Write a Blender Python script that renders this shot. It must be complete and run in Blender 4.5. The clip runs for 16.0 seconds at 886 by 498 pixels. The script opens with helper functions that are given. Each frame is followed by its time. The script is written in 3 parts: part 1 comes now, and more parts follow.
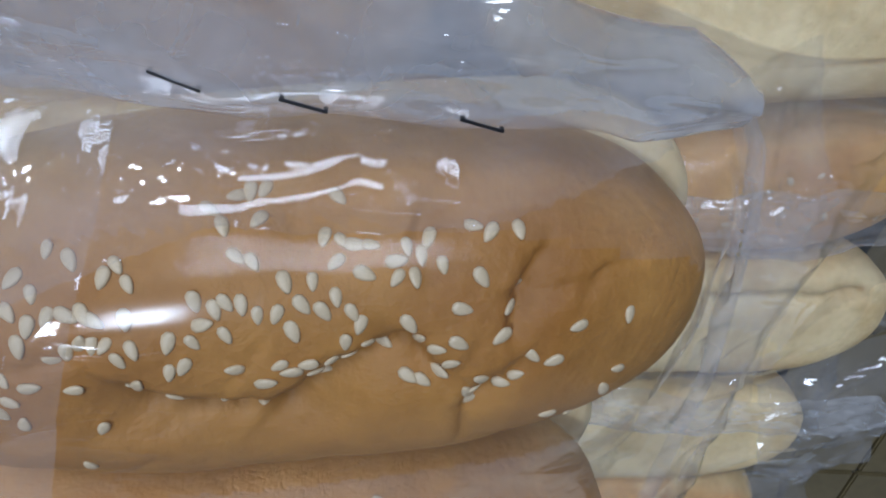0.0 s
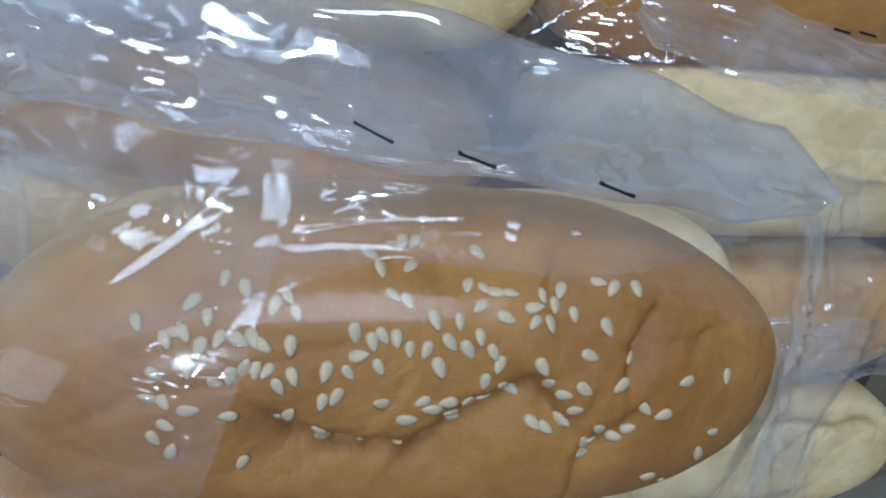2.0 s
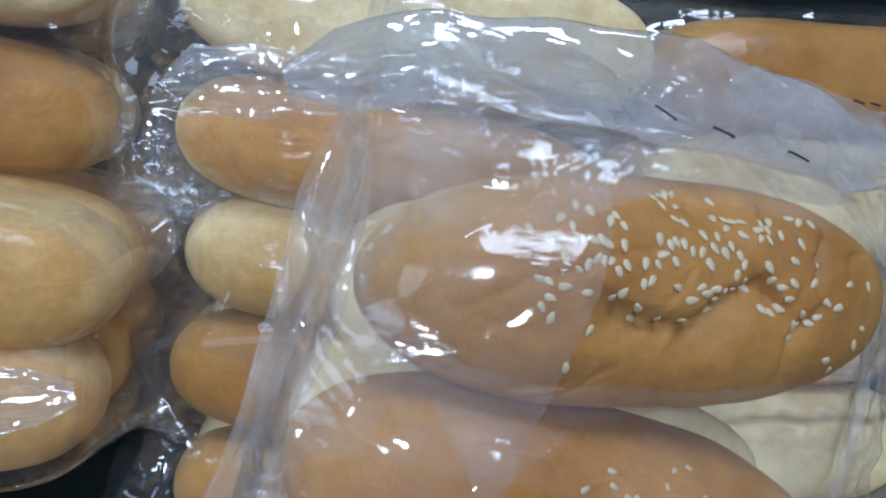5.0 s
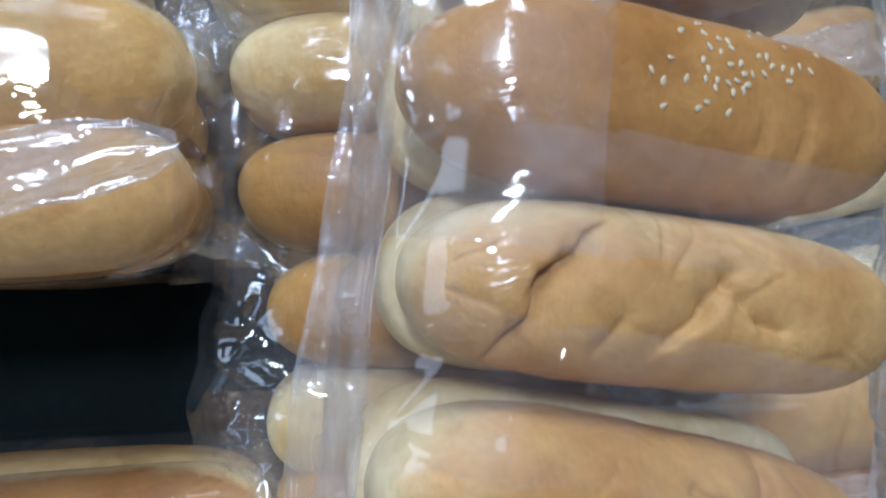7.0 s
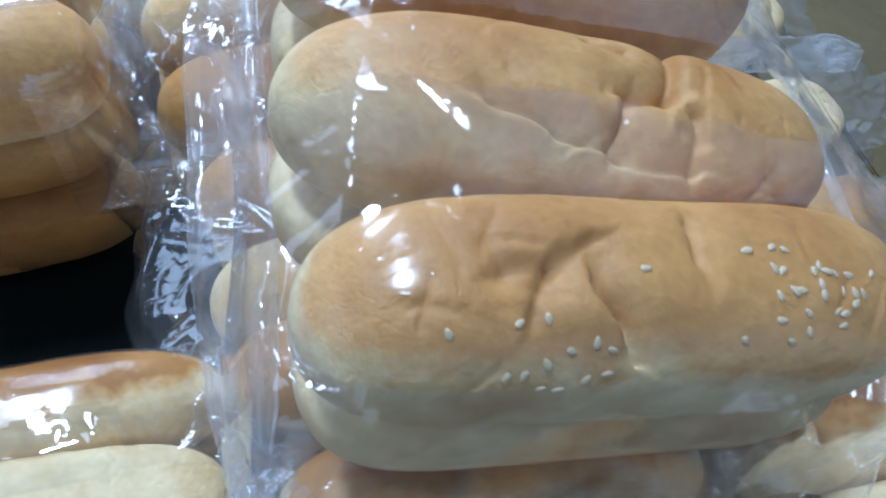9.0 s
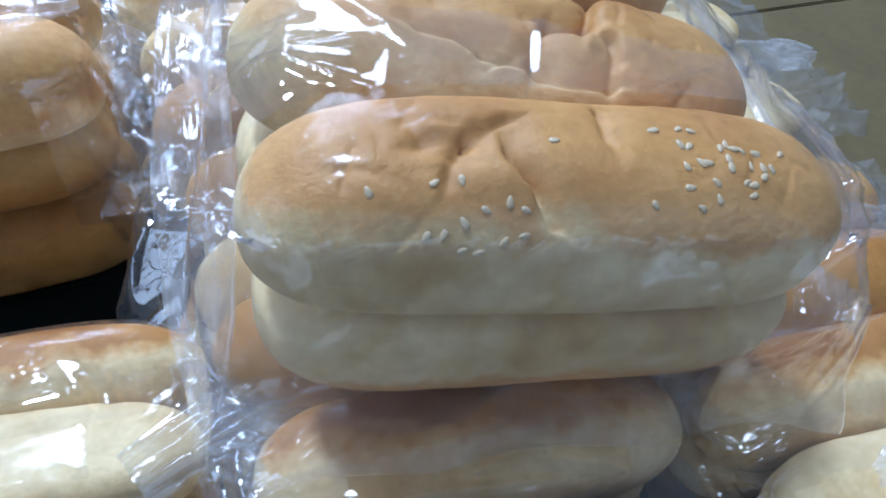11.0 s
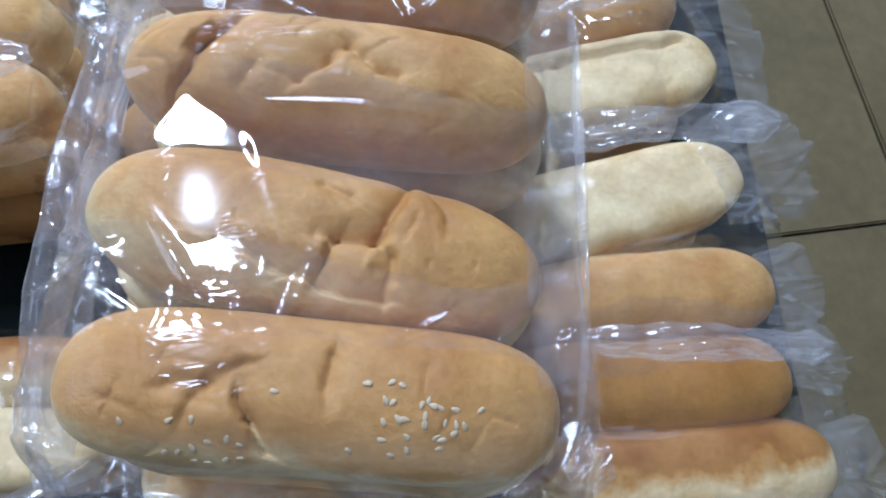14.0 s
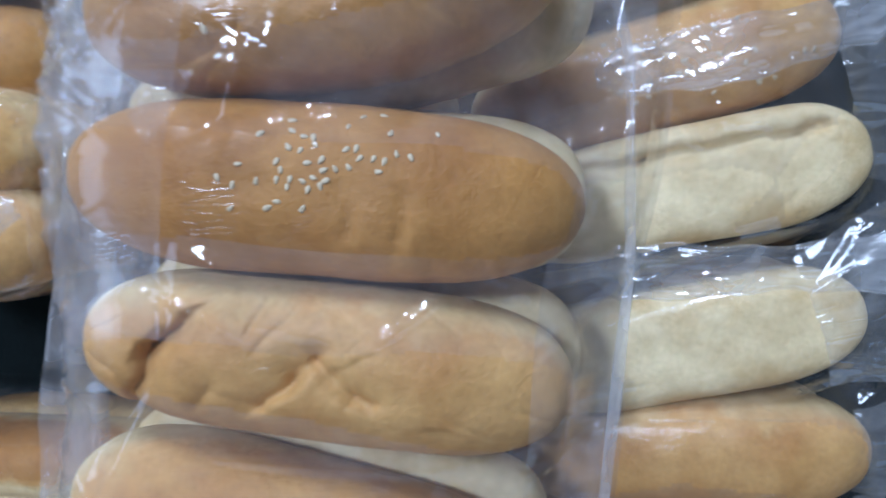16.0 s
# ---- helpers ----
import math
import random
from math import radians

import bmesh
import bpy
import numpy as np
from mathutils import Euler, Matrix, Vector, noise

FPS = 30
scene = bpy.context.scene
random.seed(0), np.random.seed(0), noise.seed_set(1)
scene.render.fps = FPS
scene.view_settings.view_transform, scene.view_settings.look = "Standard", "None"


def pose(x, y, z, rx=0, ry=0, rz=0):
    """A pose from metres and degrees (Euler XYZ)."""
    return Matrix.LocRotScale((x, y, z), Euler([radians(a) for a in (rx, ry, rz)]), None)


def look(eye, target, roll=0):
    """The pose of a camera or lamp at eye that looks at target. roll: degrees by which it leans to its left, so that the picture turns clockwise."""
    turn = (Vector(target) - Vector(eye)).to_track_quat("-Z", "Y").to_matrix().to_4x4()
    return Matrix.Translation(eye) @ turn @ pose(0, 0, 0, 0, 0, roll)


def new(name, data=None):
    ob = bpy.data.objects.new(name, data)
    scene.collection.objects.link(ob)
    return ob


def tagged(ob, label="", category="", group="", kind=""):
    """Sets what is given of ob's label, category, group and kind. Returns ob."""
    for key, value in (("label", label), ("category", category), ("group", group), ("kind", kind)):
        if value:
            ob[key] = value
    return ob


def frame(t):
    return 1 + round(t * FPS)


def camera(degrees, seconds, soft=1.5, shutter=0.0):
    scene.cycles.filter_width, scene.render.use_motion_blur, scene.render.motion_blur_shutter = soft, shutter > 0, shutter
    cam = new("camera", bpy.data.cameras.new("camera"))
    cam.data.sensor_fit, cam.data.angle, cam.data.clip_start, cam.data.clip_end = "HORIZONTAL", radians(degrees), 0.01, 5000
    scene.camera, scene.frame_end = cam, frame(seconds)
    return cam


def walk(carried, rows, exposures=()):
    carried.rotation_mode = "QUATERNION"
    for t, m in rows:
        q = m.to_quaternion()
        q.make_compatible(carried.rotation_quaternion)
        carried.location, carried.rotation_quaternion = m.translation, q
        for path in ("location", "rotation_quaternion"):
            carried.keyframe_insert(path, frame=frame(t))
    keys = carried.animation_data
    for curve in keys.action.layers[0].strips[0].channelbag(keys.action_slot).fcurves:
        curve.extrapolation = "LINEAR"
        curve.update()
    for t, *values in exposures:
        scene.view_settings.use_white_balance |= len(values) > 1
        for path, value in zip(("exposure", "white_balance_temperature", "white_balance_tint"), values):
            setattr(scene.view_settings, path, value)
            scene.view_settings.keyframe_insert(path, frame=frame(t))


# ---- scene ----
from mathutils.bvhtree import BVHTree

# ---- camera ----
cam = camera(63.6, 16.0, soft=1.8, shutter=0.3)
PATH = [
    (0, 0.0513, 0.1411, 0.3768, -35.17, -0.91, 2.74),
    (0.5, 0.0489, 0.1346, 0.3829, -29.00, -0.34, 4.17),
    (1, 0.0448, 0.1357, 0.3866, -25.87, -1.02, 5.49),
    (1.5, 0.0374, 0.1314, 0.3902, -23.48, -1.91, 5.95),
    (2, 0.0245, 0.1290, 0.3952, -21.40, -3.00, 6.71),
    (2.5, 0.0169, 0.1269, 0.4004, -20.66, -3.62, 6.83),
    (3, 0.0062, 0.1252, 0.4051, -19.99, -4.01, 7.44),
    (3.5, -0.0282, 0.1222, 0.4182, -17.73, -6.02, 9.42),
    (3.7, -0.0366, 0.1151, 0.4232, -15.10, -7.54, 9.46),
    (5.8, -0.0661, 0.0491, 0.4546, -5.25, -11.40, -0.17),
    (6, -0.0726, 0.0280, 0.4550, -3.43, -12.02, -2.88),
    (6.3, -0.0808, 0.0147, 0.4619, -1.32, -12.58, -4.66),
    (6.5, -0.0823, 0.0048, 0.4579, 0.24, -13.20, -5.56),
    (7, -0.0930, -0.0264, 0.4588, 2.33, -13.92, -7.86),
    (7.5, -0.1041, -0.0652, 0.4555, 5.97, -15.89, -10.95),
    (8, -0.1091, -0.0960, 0.4555, 10.01, -15.03, -12.35),
    (8.5, -0.1122, -0.1433, 0.4357, 19.16, -12.58, -18.29),
    (9, -0.1026, -0.1943, 0.4223, 29.30, -10.25, -22.32),
    (11.3, -0.0975, -0.2533, 0.4096, 38.71, -6.33, -23.71),
    (11.5, -0.0758, -0.2591, 0.4106, 39.35, -7.52, -23.89),
    (12, -0.0467, -0.2715, 0.4238, 38.67, -8.97, -22.04),
    (12.5, -0.0415, -0.2626, 0.4261, 37.35, -8.75, -20.34),
    (13, -0.0406, -0.2542, 0.4363, 36.23, -8.75, -19.33),
    (13.5, -0.0223, -0.2320, 0.4701, 29.98, -7.19, -15.16),
    (14, 0.0116, -0.1945, 0.5068, 20.19, -2.69, -11.18),
    (14.5, 0.0157, -0.1870, 0.5211, 18.13, -1.52, -10.61),
    (15, 0.0276, -0.1522, 0.5530, 15.29, -0.36, -7.90),
    (15.5, 0.0623, -0.0706, 0.5471, 9.25, 6.11, -10.24),
    (16, 0.0903, -0.0031, 0.4894, -5.24, 8.85, -7.65),
]
# seconds, stops, kelvin, tint: the film brightens and shifts its white balance on the way
EXPOSURE = (
    (0.0, -0.9, 7100, 9), (2.0, -0.9, 6700, 2), (3.0, -0.92, 6500, -2), (3.7, -0.92, 6500, 0), (5.8, -0.52, 6800, 5), (6.0, -0.5, 6800, 5), (6.5, -0.36, 6800, 5), (7.5, -0.34, 6600, 4),
    (8.0, -0.26, 6300, 1), (8.5, -0.15, 6500, 8), (9.0, -0.1, 5900, 2), (11.3, 0.06, 6100, 6), (12.0, 0.06, 6100, 6), (13.0, 0.04, 5900, 3), (13.5, -0.02, 6300, 8), (14.0, -0.14, 6500, 9), (14.5, -0.2, 6500, 9), (15.0, -0.24, 6000, 4), (15.5, -0.4, 6200, 6), (16.0, -0.35, 6200, 7),
)
walk(cam, [(t, pose(x, y, z, a, b, c)) for t, x, y, z, a, b, c in PATH], EXPOSURE)

# ---- light ----
world = bpy.data.worlds.new("sky")
scene.world = world
world.use_nodes = True
_n = world.node_tree.nodes
_sky = _n.new("ShaderNodeTexSky")
_sky.sky_type = "NISHITA"
_sky.sun_disc = False
_sky.sun_elevation = radians(40)
_sky.sun_rotation = radians(20)
world.node_tree.links.new(_sky.outputs[0], _n["Background"].inputs[0])
_n["Background"].inputs[1].default_value = 0.06


def area_lamp(name, at, target, w, h, watts, colour):
    d = bpy.data.lights.new(name, "AREA")
    d.shape, d.size, d.size_y, d.energy, d.color = "RECTANGLE", w, h, watts, colour
    ob = new(name, d)
    ob.matrix_world = look(at, target)
    return ob


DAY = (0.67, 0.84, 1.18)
area_lamp("overhead_lamp", (-0.62, 0.95, 2.78), (-0.62, 0.95, 0), 0.3, 0.42, 72, DAY)
area_lamp("north_lamp", (0.1, 2.14, 1.75), (0.1, 0, 1.2), 1.3, 1.0, 66, DAY)
area_lamp("west_fill_lamp", (-2.14, 0.3, 1.65), (0, 0.3, 1.4), 1.3, 1.1, 12, DAY)
area_lamp("south_fill_lamp", (0, -2.14, 1.25), (0, 0, 1.1), 4.0, 2.0, 14, DAY)


# ---- materials ----
def material(name):
    m = bpy.data.materials.new(name)
    m.use_nodes = True
    nt = m.node_tree
    return m, nt, nt.nodes["Principled BSDF"]


def node(nt, kind, **values):
    n = nt.nodes.new(kind)
    for k, v in values.items():
        n.inputs[k.replace("_", " ")].default_value = v
    return n


def ramp(nt, fac, stops):
    r = nt.nodes.new("ShaderNodeValToRGB")
    e = r.color_ramp.elements
    while len(e) < len(stops):
        e.new(0.5)
    for q, (p, c) in zip(e, stops):
        q.position, q.color = p, (*c, 1)
    nt.links.new(fac, r.inputs[0])
    return r.outputs[0]


def mixed(nt, fac, a, b, blend="MIX"):
    m = nt.nodes.new("ShaderNodeMix")
    m.data_type, m.blend_type = "RGBA", blend
    for sock, v in ((m.inputs[0], fac), (m.inputs[6], a), (m.inputs[7], b)):
        if hasattr(v, "is_linked"):
            nt.links.new(v, sock)
        else:
            sock.default_value = v if isinstance(v, float) else (*v, 1)
    return m.outputs[2]


def bread_material(name, crust, side, dark, height, line=0.35, soft=0.3, tilt=(0.0, 0.0)):
    """Crust browned on the upper side of the loaf, pale where it lay on the sheet."""
    m, nt, p = material(name)
    tc = nt.nodes.new("ShaderNodeTexCoord")
    sep = nt.nodes.new("ShaderNodeSeparateXYZ")
    nt.links.new(tc.outputs["Object"], sep.inputs[0])
    big = node(nt, "ShaderNodeTexNoise", Scale=38.0, Detail=4.0, Roughness=0.6)
    fine = node(nt, "ShaderNodeTexNoise", Scale=420.0, Detail=5.0, Roughness=0.65)
    mid = node(nt, "ShaderNodeTexNoise", Scale=120.0, Detail=4.0, Roughness=0.6)
    for q in (big, fine, mid):
        nt.links.new(tc.outputs["Object"], q.inputs["Vector"])
    a = nt.nodes.new("ShaderNodeMath")
    a.operation = "MULTIPLY_ADD"
    nt.links.new(big.outputs["Fac"], a.inputs[0])
    a.inputs[1].default_value = 0.046
    rise = sep.outputs["Z"]
    for k, axis in zip(tilt, "XY"):
        q = nt.nodes.new("ShaderNodeMath")
        q.operation = "MULTIPLY_ADD"
        q.inputs[1].default_value = k
        nt.links.new(sep.outputs[axis], q.inputs[0])
        nt.links.new(rise, q.inputs[2])
        rise = q.outputs[0]
    nt.links.new(rise, a.inputs[2])
    mr = nt.nodes.new("ShaderNodeMapRange")
    nt.links.new(a.outputs[0], mr.inputs[0])
    mr.inputs[1].default_value, mr.inputs[2].default_value = -0.4 * height + 0.023, 0.6 * height + 0.023
    base = ramp(nt, mr.outputs[0], [(0.0, side), (line, side), (line + soft, crust), (1.0, dark)])
    toast = node(nt, "ShaderNodeTexNoise", Scale=17.0, Detail=2.0, Roughness=0.5)
    nt.links.new(tc.outputs["Object"], toast.inputs["Vector"])
    brown = ramp(nt, toast.outputs["Fac"], [(0.36, (0.8, 0.68, 0.5)), (0.5, (1.0, 0.98, 0.94)), (0.66, (1.12, 1.15, 1.18))])
    base = mixed(nt, 0.7, base, brown, "MULTIPLY")
    tint = ramp(nt, mid.outputs["Fac"], [(0.3, (0.84, 0.77, 0.67)), (0.7, (1.12, 1.1, 1.07))])
    c = mixed(nt, 0.75, base, tint, "MULTIPLY")
    freckle = ramp(nt, fine.outputs["Fac"], [(0.35, (0.72, 0.66, 0.58)), (0.62, (1.1, 1.1, 1.1))])
    blotch = ramp(nt, big.outputs["Fac"], [(0.38, (0.84, 0.7, 0.5)), (0.5, (1.0, 0.98, 0.94)), (0.64, (1.14, 1.14, 1.12))])
    c = mixed(nt, 0.45, c, blotch, "MULTIPLY")
    c = mixed(nt, 0.22, c, freckle, "MULTIPLY")
    skin = node(nt, "ShaderNodeTexNoise", Scale=95.0, Detail=3.0, Roughness=0.55, Distortion=1.2)
    nt.links.new(tc.outputs["Object"], skin.inputs["Vector"])
    lines = ramp(nt, skin.outputs["Fac"], [(0.47, (1, 1, 1)), (0.5, (0, 0, 0)), (0.53, (1, 1, 1))])
    patch = ramp(nt, big.outputs["Fac"], [(0.5, (1, 1, 1)), (0.62, (0, 0, 0))])
    lines = mixed(nt, 1.0, lines, patch, "LIGHTEN")
    pore = nt.nodes.new("ShaderNodeTexVoronoi")
    pore.inputs["Scale"].default_value = 700.0
    nt.links.new(tc.outputs["Object"], pore.inputs["Vector"])
    dots = ramp(nt, pore.outputs["Distance"], [(0.1, (0.8, 0.75, 0.68)), (0.3, (1, 1, 1))])
    c = mixed(nt, 0.15, c, dots, "MULTIPLY")
    nt.links.new(c, p.inputs["Base Color"])
    p.inputs["Roughness"].default_value = 0.56
    p.inputs["Specular IOR Level"].default_value = 0.35
    p.inputs["Subsurface Weight"].default_value = 0.08
    p.inputs["Subsurface Radius"].default_value = (0.006, 0.003, 0.0015)
    p.inputs["Subsurface Scale"].default_value = 0.4
    b1 = node(nt, "ShaderNodeBump", Strength=0.5, Distance=0.0013)
    b2 = node(nt, "ShaderNodeBump", Strength=0.5, Distance=0.0007)
    nt.links.new(mid.outputs["Fac"], b1.inputs["Height"])
    nt.links.new(fine.outputs["Fac"], b2.inputs["Height"])
    nt.links.new(b1.outputs[0], b2.inputs["Normal"])
    b3 = node(nt, "ShaderNodeBump", Strength=0.16, Distance=0.0009)
    nt.links.new(lines, b3.inputs["Height"])
    nt.links.new(b2.outputs[0], b3.inputs["Normal"])
    nt.links.new(b3.outputs[0], p.inputs["Normal"])
    return m


def film_material(name, haze, tint=(0.93, 0.95, 1.0), rough=0.07, crumple=1.0, ior=1.6):
    """Thin clear plastic: see-through, glossy by Fresnel, a little milky."""
    m, nt, p = material(name)
    nt.nodes.remove(p)
    out = nt.nodes["Material Output"]
    tr = nt.nodes.new("ShaderNodeBsdfTransparent")
    tr.inputs[0].default_value = (0.985, 0.988, 0.99, 1)
    df = nt.nodes.new("ShaderNodeBsdfDiffuse")
    df.inputs[0].default_value = (*tint, 1)
    tl = nt.nodes.new("ShaderNodeBsdfTranslucent")
    tl.inputs[0].default_value = (*tint, 1)
    half = nt.nodes.new("ShaderNodeMixShader")
    half.inputs[0].default_value = 0.5
    nt.links.new(df.outputs[0], half.inputs[1])
    nt.links.new(tl.outputs[0], half.inputs[2])
    tc = nt.nodes.new("ShaderNodeTexCoord")
    n1 = node(nt, "ShaderNodeTexNoise", Scale=45.0, Detail=3.0, Roughness=0.55, Distortion=0.6)
    nt.links.new(tc.outputs["Object"], n1.inputs["Vector"])
    streaks = []
    for turn, size in ((20, (26, 190, 60)), (-48, (22, 150, 60)), (88, (30, 170, 60))):
        mp = nt.nodes.new("ShaderNodeMapping")
        mp.inputs["Rotation"].default_value = (0, 0, radians(turn))
        mp.inputs["Scale"].default_value = size
        nt.links.new(tc.outputs["Object"], mp.inputs[0])
        q = node(nt, "ShaderNodeTexNoise", Scale=1.0, Detail=2.0, Roughness=0.5, Distortion=0.4)
        nt.links.new(mp.outputs[0], q.inputs["Vector"])
        streaks.append(ramp(nt, q.outputs["Fac"], [(0.482, (0, 0, 0)), (0.5, (1, 1, 1)), (0.518, (0, 0, 0))]))
    both = mixed(nt, 1.0, mixed(nt, 1.0, streaks[0], streaks[1], "LIGHTEN"), streaks[2], "LIGHTEN")
    both = mixed(nt, 1.0, both, ramp(nt, n1.outputs["Fac"], [(0.5, (0, 0, 0)), (0.6, (1, 1, 1))]), "MULTIPLY")
    hz = nt.nodes.new("ShaderNodeMapRange")
    nt.links.new(n1.outputs["Fac"], hz.inputs[0])
    hz.inputs[1].default_value, hz.inputs[2].default_value = 0.35, 0.75
    hz.inputs[3].default_value, hz.inputs[4].default_value = haze * 0.5, haze * 1.6
    body = nt.nodes.new("ShaderNodeMixShader")
    nt.links.new(hz.outputs[0], body.inputs[0])
    nt.links.new(tr.outputs[0], body.inputs[1])
    nt.links.new(half.outputs[0], body.inputs[2])
    bump = node(nt, "ShaderNodeBump", Strength=0.07 * crumple, Distance=0.004)
    bump2 = node(nt, "ShaderNodeBump", Strength=0.3 * crumple, Distance=0.0012)
    nt.links.new(n1.outputs["Fac"], bump.inputs["Height"])
    nt.links.new(both, bump2.inputs["Height"])
    nt.links.new(bump.outputs[0], bump2.inputs["Normal"])
    gl = nt.nodes.new("ShaderNodeBsdfGlossy")
    gl.inputs["Color"].default_value = (1, 1, 1, 1)
    gl.inputs["Roughness"].default_value = rough
    facing = node(nt, "ShaderNodeLayerWeight", Blend=0.5)
    steep = nt.nodes.new("ShaderNodeMath")
    steep.operation = "POWER"
    steep.inputs[1].default_value = 5.0
    nt.links.new(facing.outputs["Facing"], steep.inputs[0])
    f0 = ((ior - 1) / (ior + 1)) ** 2
    fr = nt.nodes.new("ShaderNodeMath")
    fr.operation = "MULTIPLY_ADD"
    fr.inputs[1].default_value, fr.inputs[2].default_value = 1 - f0, f0
    nt.links.new(steep.outputs[0], fr.inputs[0])
    nt.links.new(bump2.outputs[0], gl.inputs["Normal"])
    nt.links.new(bump2.outputs[0], facing.inputs["Normal"])
    fin = nt.nodes.new("ShaderNodeMixShader")
    nt.links.new(fr.outputs[0], fin.inputs[0])
    nt.links.new(body.outputs[0], fin.inputs[1])
    nt.links.new(gl.outputs[0], fin.inputs[2])
    nt.links.new(fin.outputs[0], out.inputs[0])
    return m


def plain_material(name, colour, rough, scale=30.0, vary=0.25, bump=0.2, metal=0.0):
    m, nt, p = material(name)
    tc = nt.nodes.new("ShaderNodeTexCoord")
    a = node(nt, "ShaderNodeTexNoise", Scale=scale, Detail=6.0, Roughness=0.6)
    b = node(nt, "ShaderNodeTexNoise", Scale=scale * 9, Detail=4.0, Roughness=0.6)
    for q in (a, b):
        nt.links.new(tc.outputs["Object"], q.inputs["Vector"])
    c = mixed(nt, 0.8, colour, ramp(nt, a.outputs["Fac"], [(0.3, (1 - vary,) * 3), (0.7, (1 + vary * 0.4,) * 3)]), "MULTIPLY")
    c = mixed(nt, 0.5, c, ramp(nt, b.outputs["Fac"], [(0.3, (1 - vary,) * 3), (0.7, (1 + vary * 0.4,) * 3)]), "MULTIPLY")
    nt.links.new(c, p.inputs["Base Color"])
    p.inputs["Roughness"].default_value, p.inputs["Metallic"].default_value = rough, metal
    q = node(nt, "ShaderNodeBump", Strength=bump, Distance=0.002)
    nt.links.new(b.outputs["Fac"], q.inputs["Height"])
    nt.links.new(q.outputs[0], p.inputs["Normal"])
    return m


CREAM = (0.74, 0.6, 0.37)
GOLD = bread_material("bread_golden", (0.5, 0.29, 0.1), (0.62, 0.43, 0.2), (0.42, 0.2, 0.05), 0.045, 0.15, 0.35, (0.05, 0.15))
BROWN = bread_material("bread_brown", (0.52, 0.28, 0.095), (0.59, 0.39, 0.17), (0.45, 0.215, 0.06), 0.045, 0.1, 0.4, (-0.04, 0.1))
PALE = bread_material("bread_pale", (0.64, 0.45, 0.215), CREAM, (0.56, 0.32, 0.11), 0.045, 0.5, 0.3, (0.12, -0.2))
TWOTONE = bread_material("bread_two_tone", (0.62, 0.365, 0.16), CREAM, (0.54, 0.29, 0.1), 0.045, 0.56, 0.14, (0.02, 0.25))
FOLDED = bread_material("bread_baked_on_one_side", (0.63, 0.375, 0.165), CREAM, (0.56, 0.32, 0.12), 0.045, 0.36, 0.3, (0.05, -0.55))
CRACKED = bread_material("bread_baked_to_one_end", (0.63, 0.365, 0.16), CREAM, (0.56, 0.31, 0.11), 0.045, 0.42, 0.34, (0.16, 0.5))
EDGED = bread_material("bread_baked_along_one_edge", (0.52, 0.29, 0.1), CREAM, (0.4, 0.19, 0.055), 0.045, 0.76, 0.18, (0.0, 1.2))
SEED = plain_material("sesame", (0.64, 0.5, 0.32), 0.45, 300, 0.15, 0.1)
CLING = film_material("film_clinging_to_crust", 0.016, (0.94, 0.92, 0.97), 0.16, 0.5, 1.36)
FILM = film_material("clear_film", 0.09, (0.88, 0.88, 1.0), 0.04, 0.3, 1.75)
SLACK = film_material("slack_film", 0.055, (0.91, 0.92, 1.0), 0.04, 0.5, 2.3)
BASE_FILM = film_material("film_lying_flat", 0.012, (0.86, 0.92, 1.0), 0.1, 0.5, 1.4)
FOLD = film_material("folded_film", 0.3, (0.9, 0.93, 1.0), 0.06, 0.6, 2.2)
SEAM = film_material("seam_film", 0.26, (0.95, 0.94, 0.98), 0.06, 0.4, 1.7)
CRUSH = film_material("crushed_film", 0.15, (0.95, 0.95, 0.98), 0.05, 0.6, 2.3)
FLAP = film_material("overlapping_film", 0.1, (0.93, 0.92, 0.98), 0.06, 0.5)
LOOSE = film_material("loose_film", 0.27, (0.93, 0.95, 1.0), 0.05, 0.3, 2.4)
STEEL = plain_material("staple_steel", (0.16, 0.16, 0.17), 0.35, 200, 0.2, 0.1, 1.0)
TILE = plain_material("floor_tile_glaze", (0.175, 0.132, 0.062), 0.5, 9, 0.3, 0.12)
GROUT = plain_material("grout", (0.045, 0.04, 0.03), 0.9, 60, 0.4, 0.4)
BLACK = plain_material("black_board", (0.004, 0.008, 0.008), 0.9, 25, 0.4, 0.3)
BLACK.node_tree.nodes["Principled BSDF"].inputs["Specular IOR Level"].default_value = 0.15
PLASTER = plain_material("plaster", (0.2, 0.2, 0.197), 0.9, 3, 0.2, 0.2)
CEILING = plain_material("ceiling_paint", (0.2, 0.2, 0.197), 0.9, 3, 0.2, 0.2)

UP = 0.30  # height of the top layer of loaves over the floor


# ---- builders ----
def part(name, bm, mat, parent, label="", smooth=True):
    me = bpy.data.meshes.new(name)
    bm.to_mesh(me)
    bm.free()
    me.materials.append(mat)
    if smooth:
        me.polygons.foreach_set("use_smooth", [True] * len(me.polygons))
    ob = new(name, me)
    if parent:
        ob.parent = parent
    if label:
        ob["label"] = label
    return ob


def box(bm, x0, x1, y0, y1, z0, z1, bevel=0.0):
    r = bmesh.ops.create_cube(bm, size=1.0, matrix=Matrix.Translation(((x0 + x1) / 2, (y0 + y1) / 2, (z0 + z1) / 2)) @ Matrix.Diagonal((x1 - x0, y1 - y0, z1 - z0, 1)))
    if bevel:
        es = list({e for v in r["verts"] for e in v.link_edges})
        bmesh.ops.bevel(bm, geom=es, offset=bevel, segments=2, affect="EDGES")
    return bm


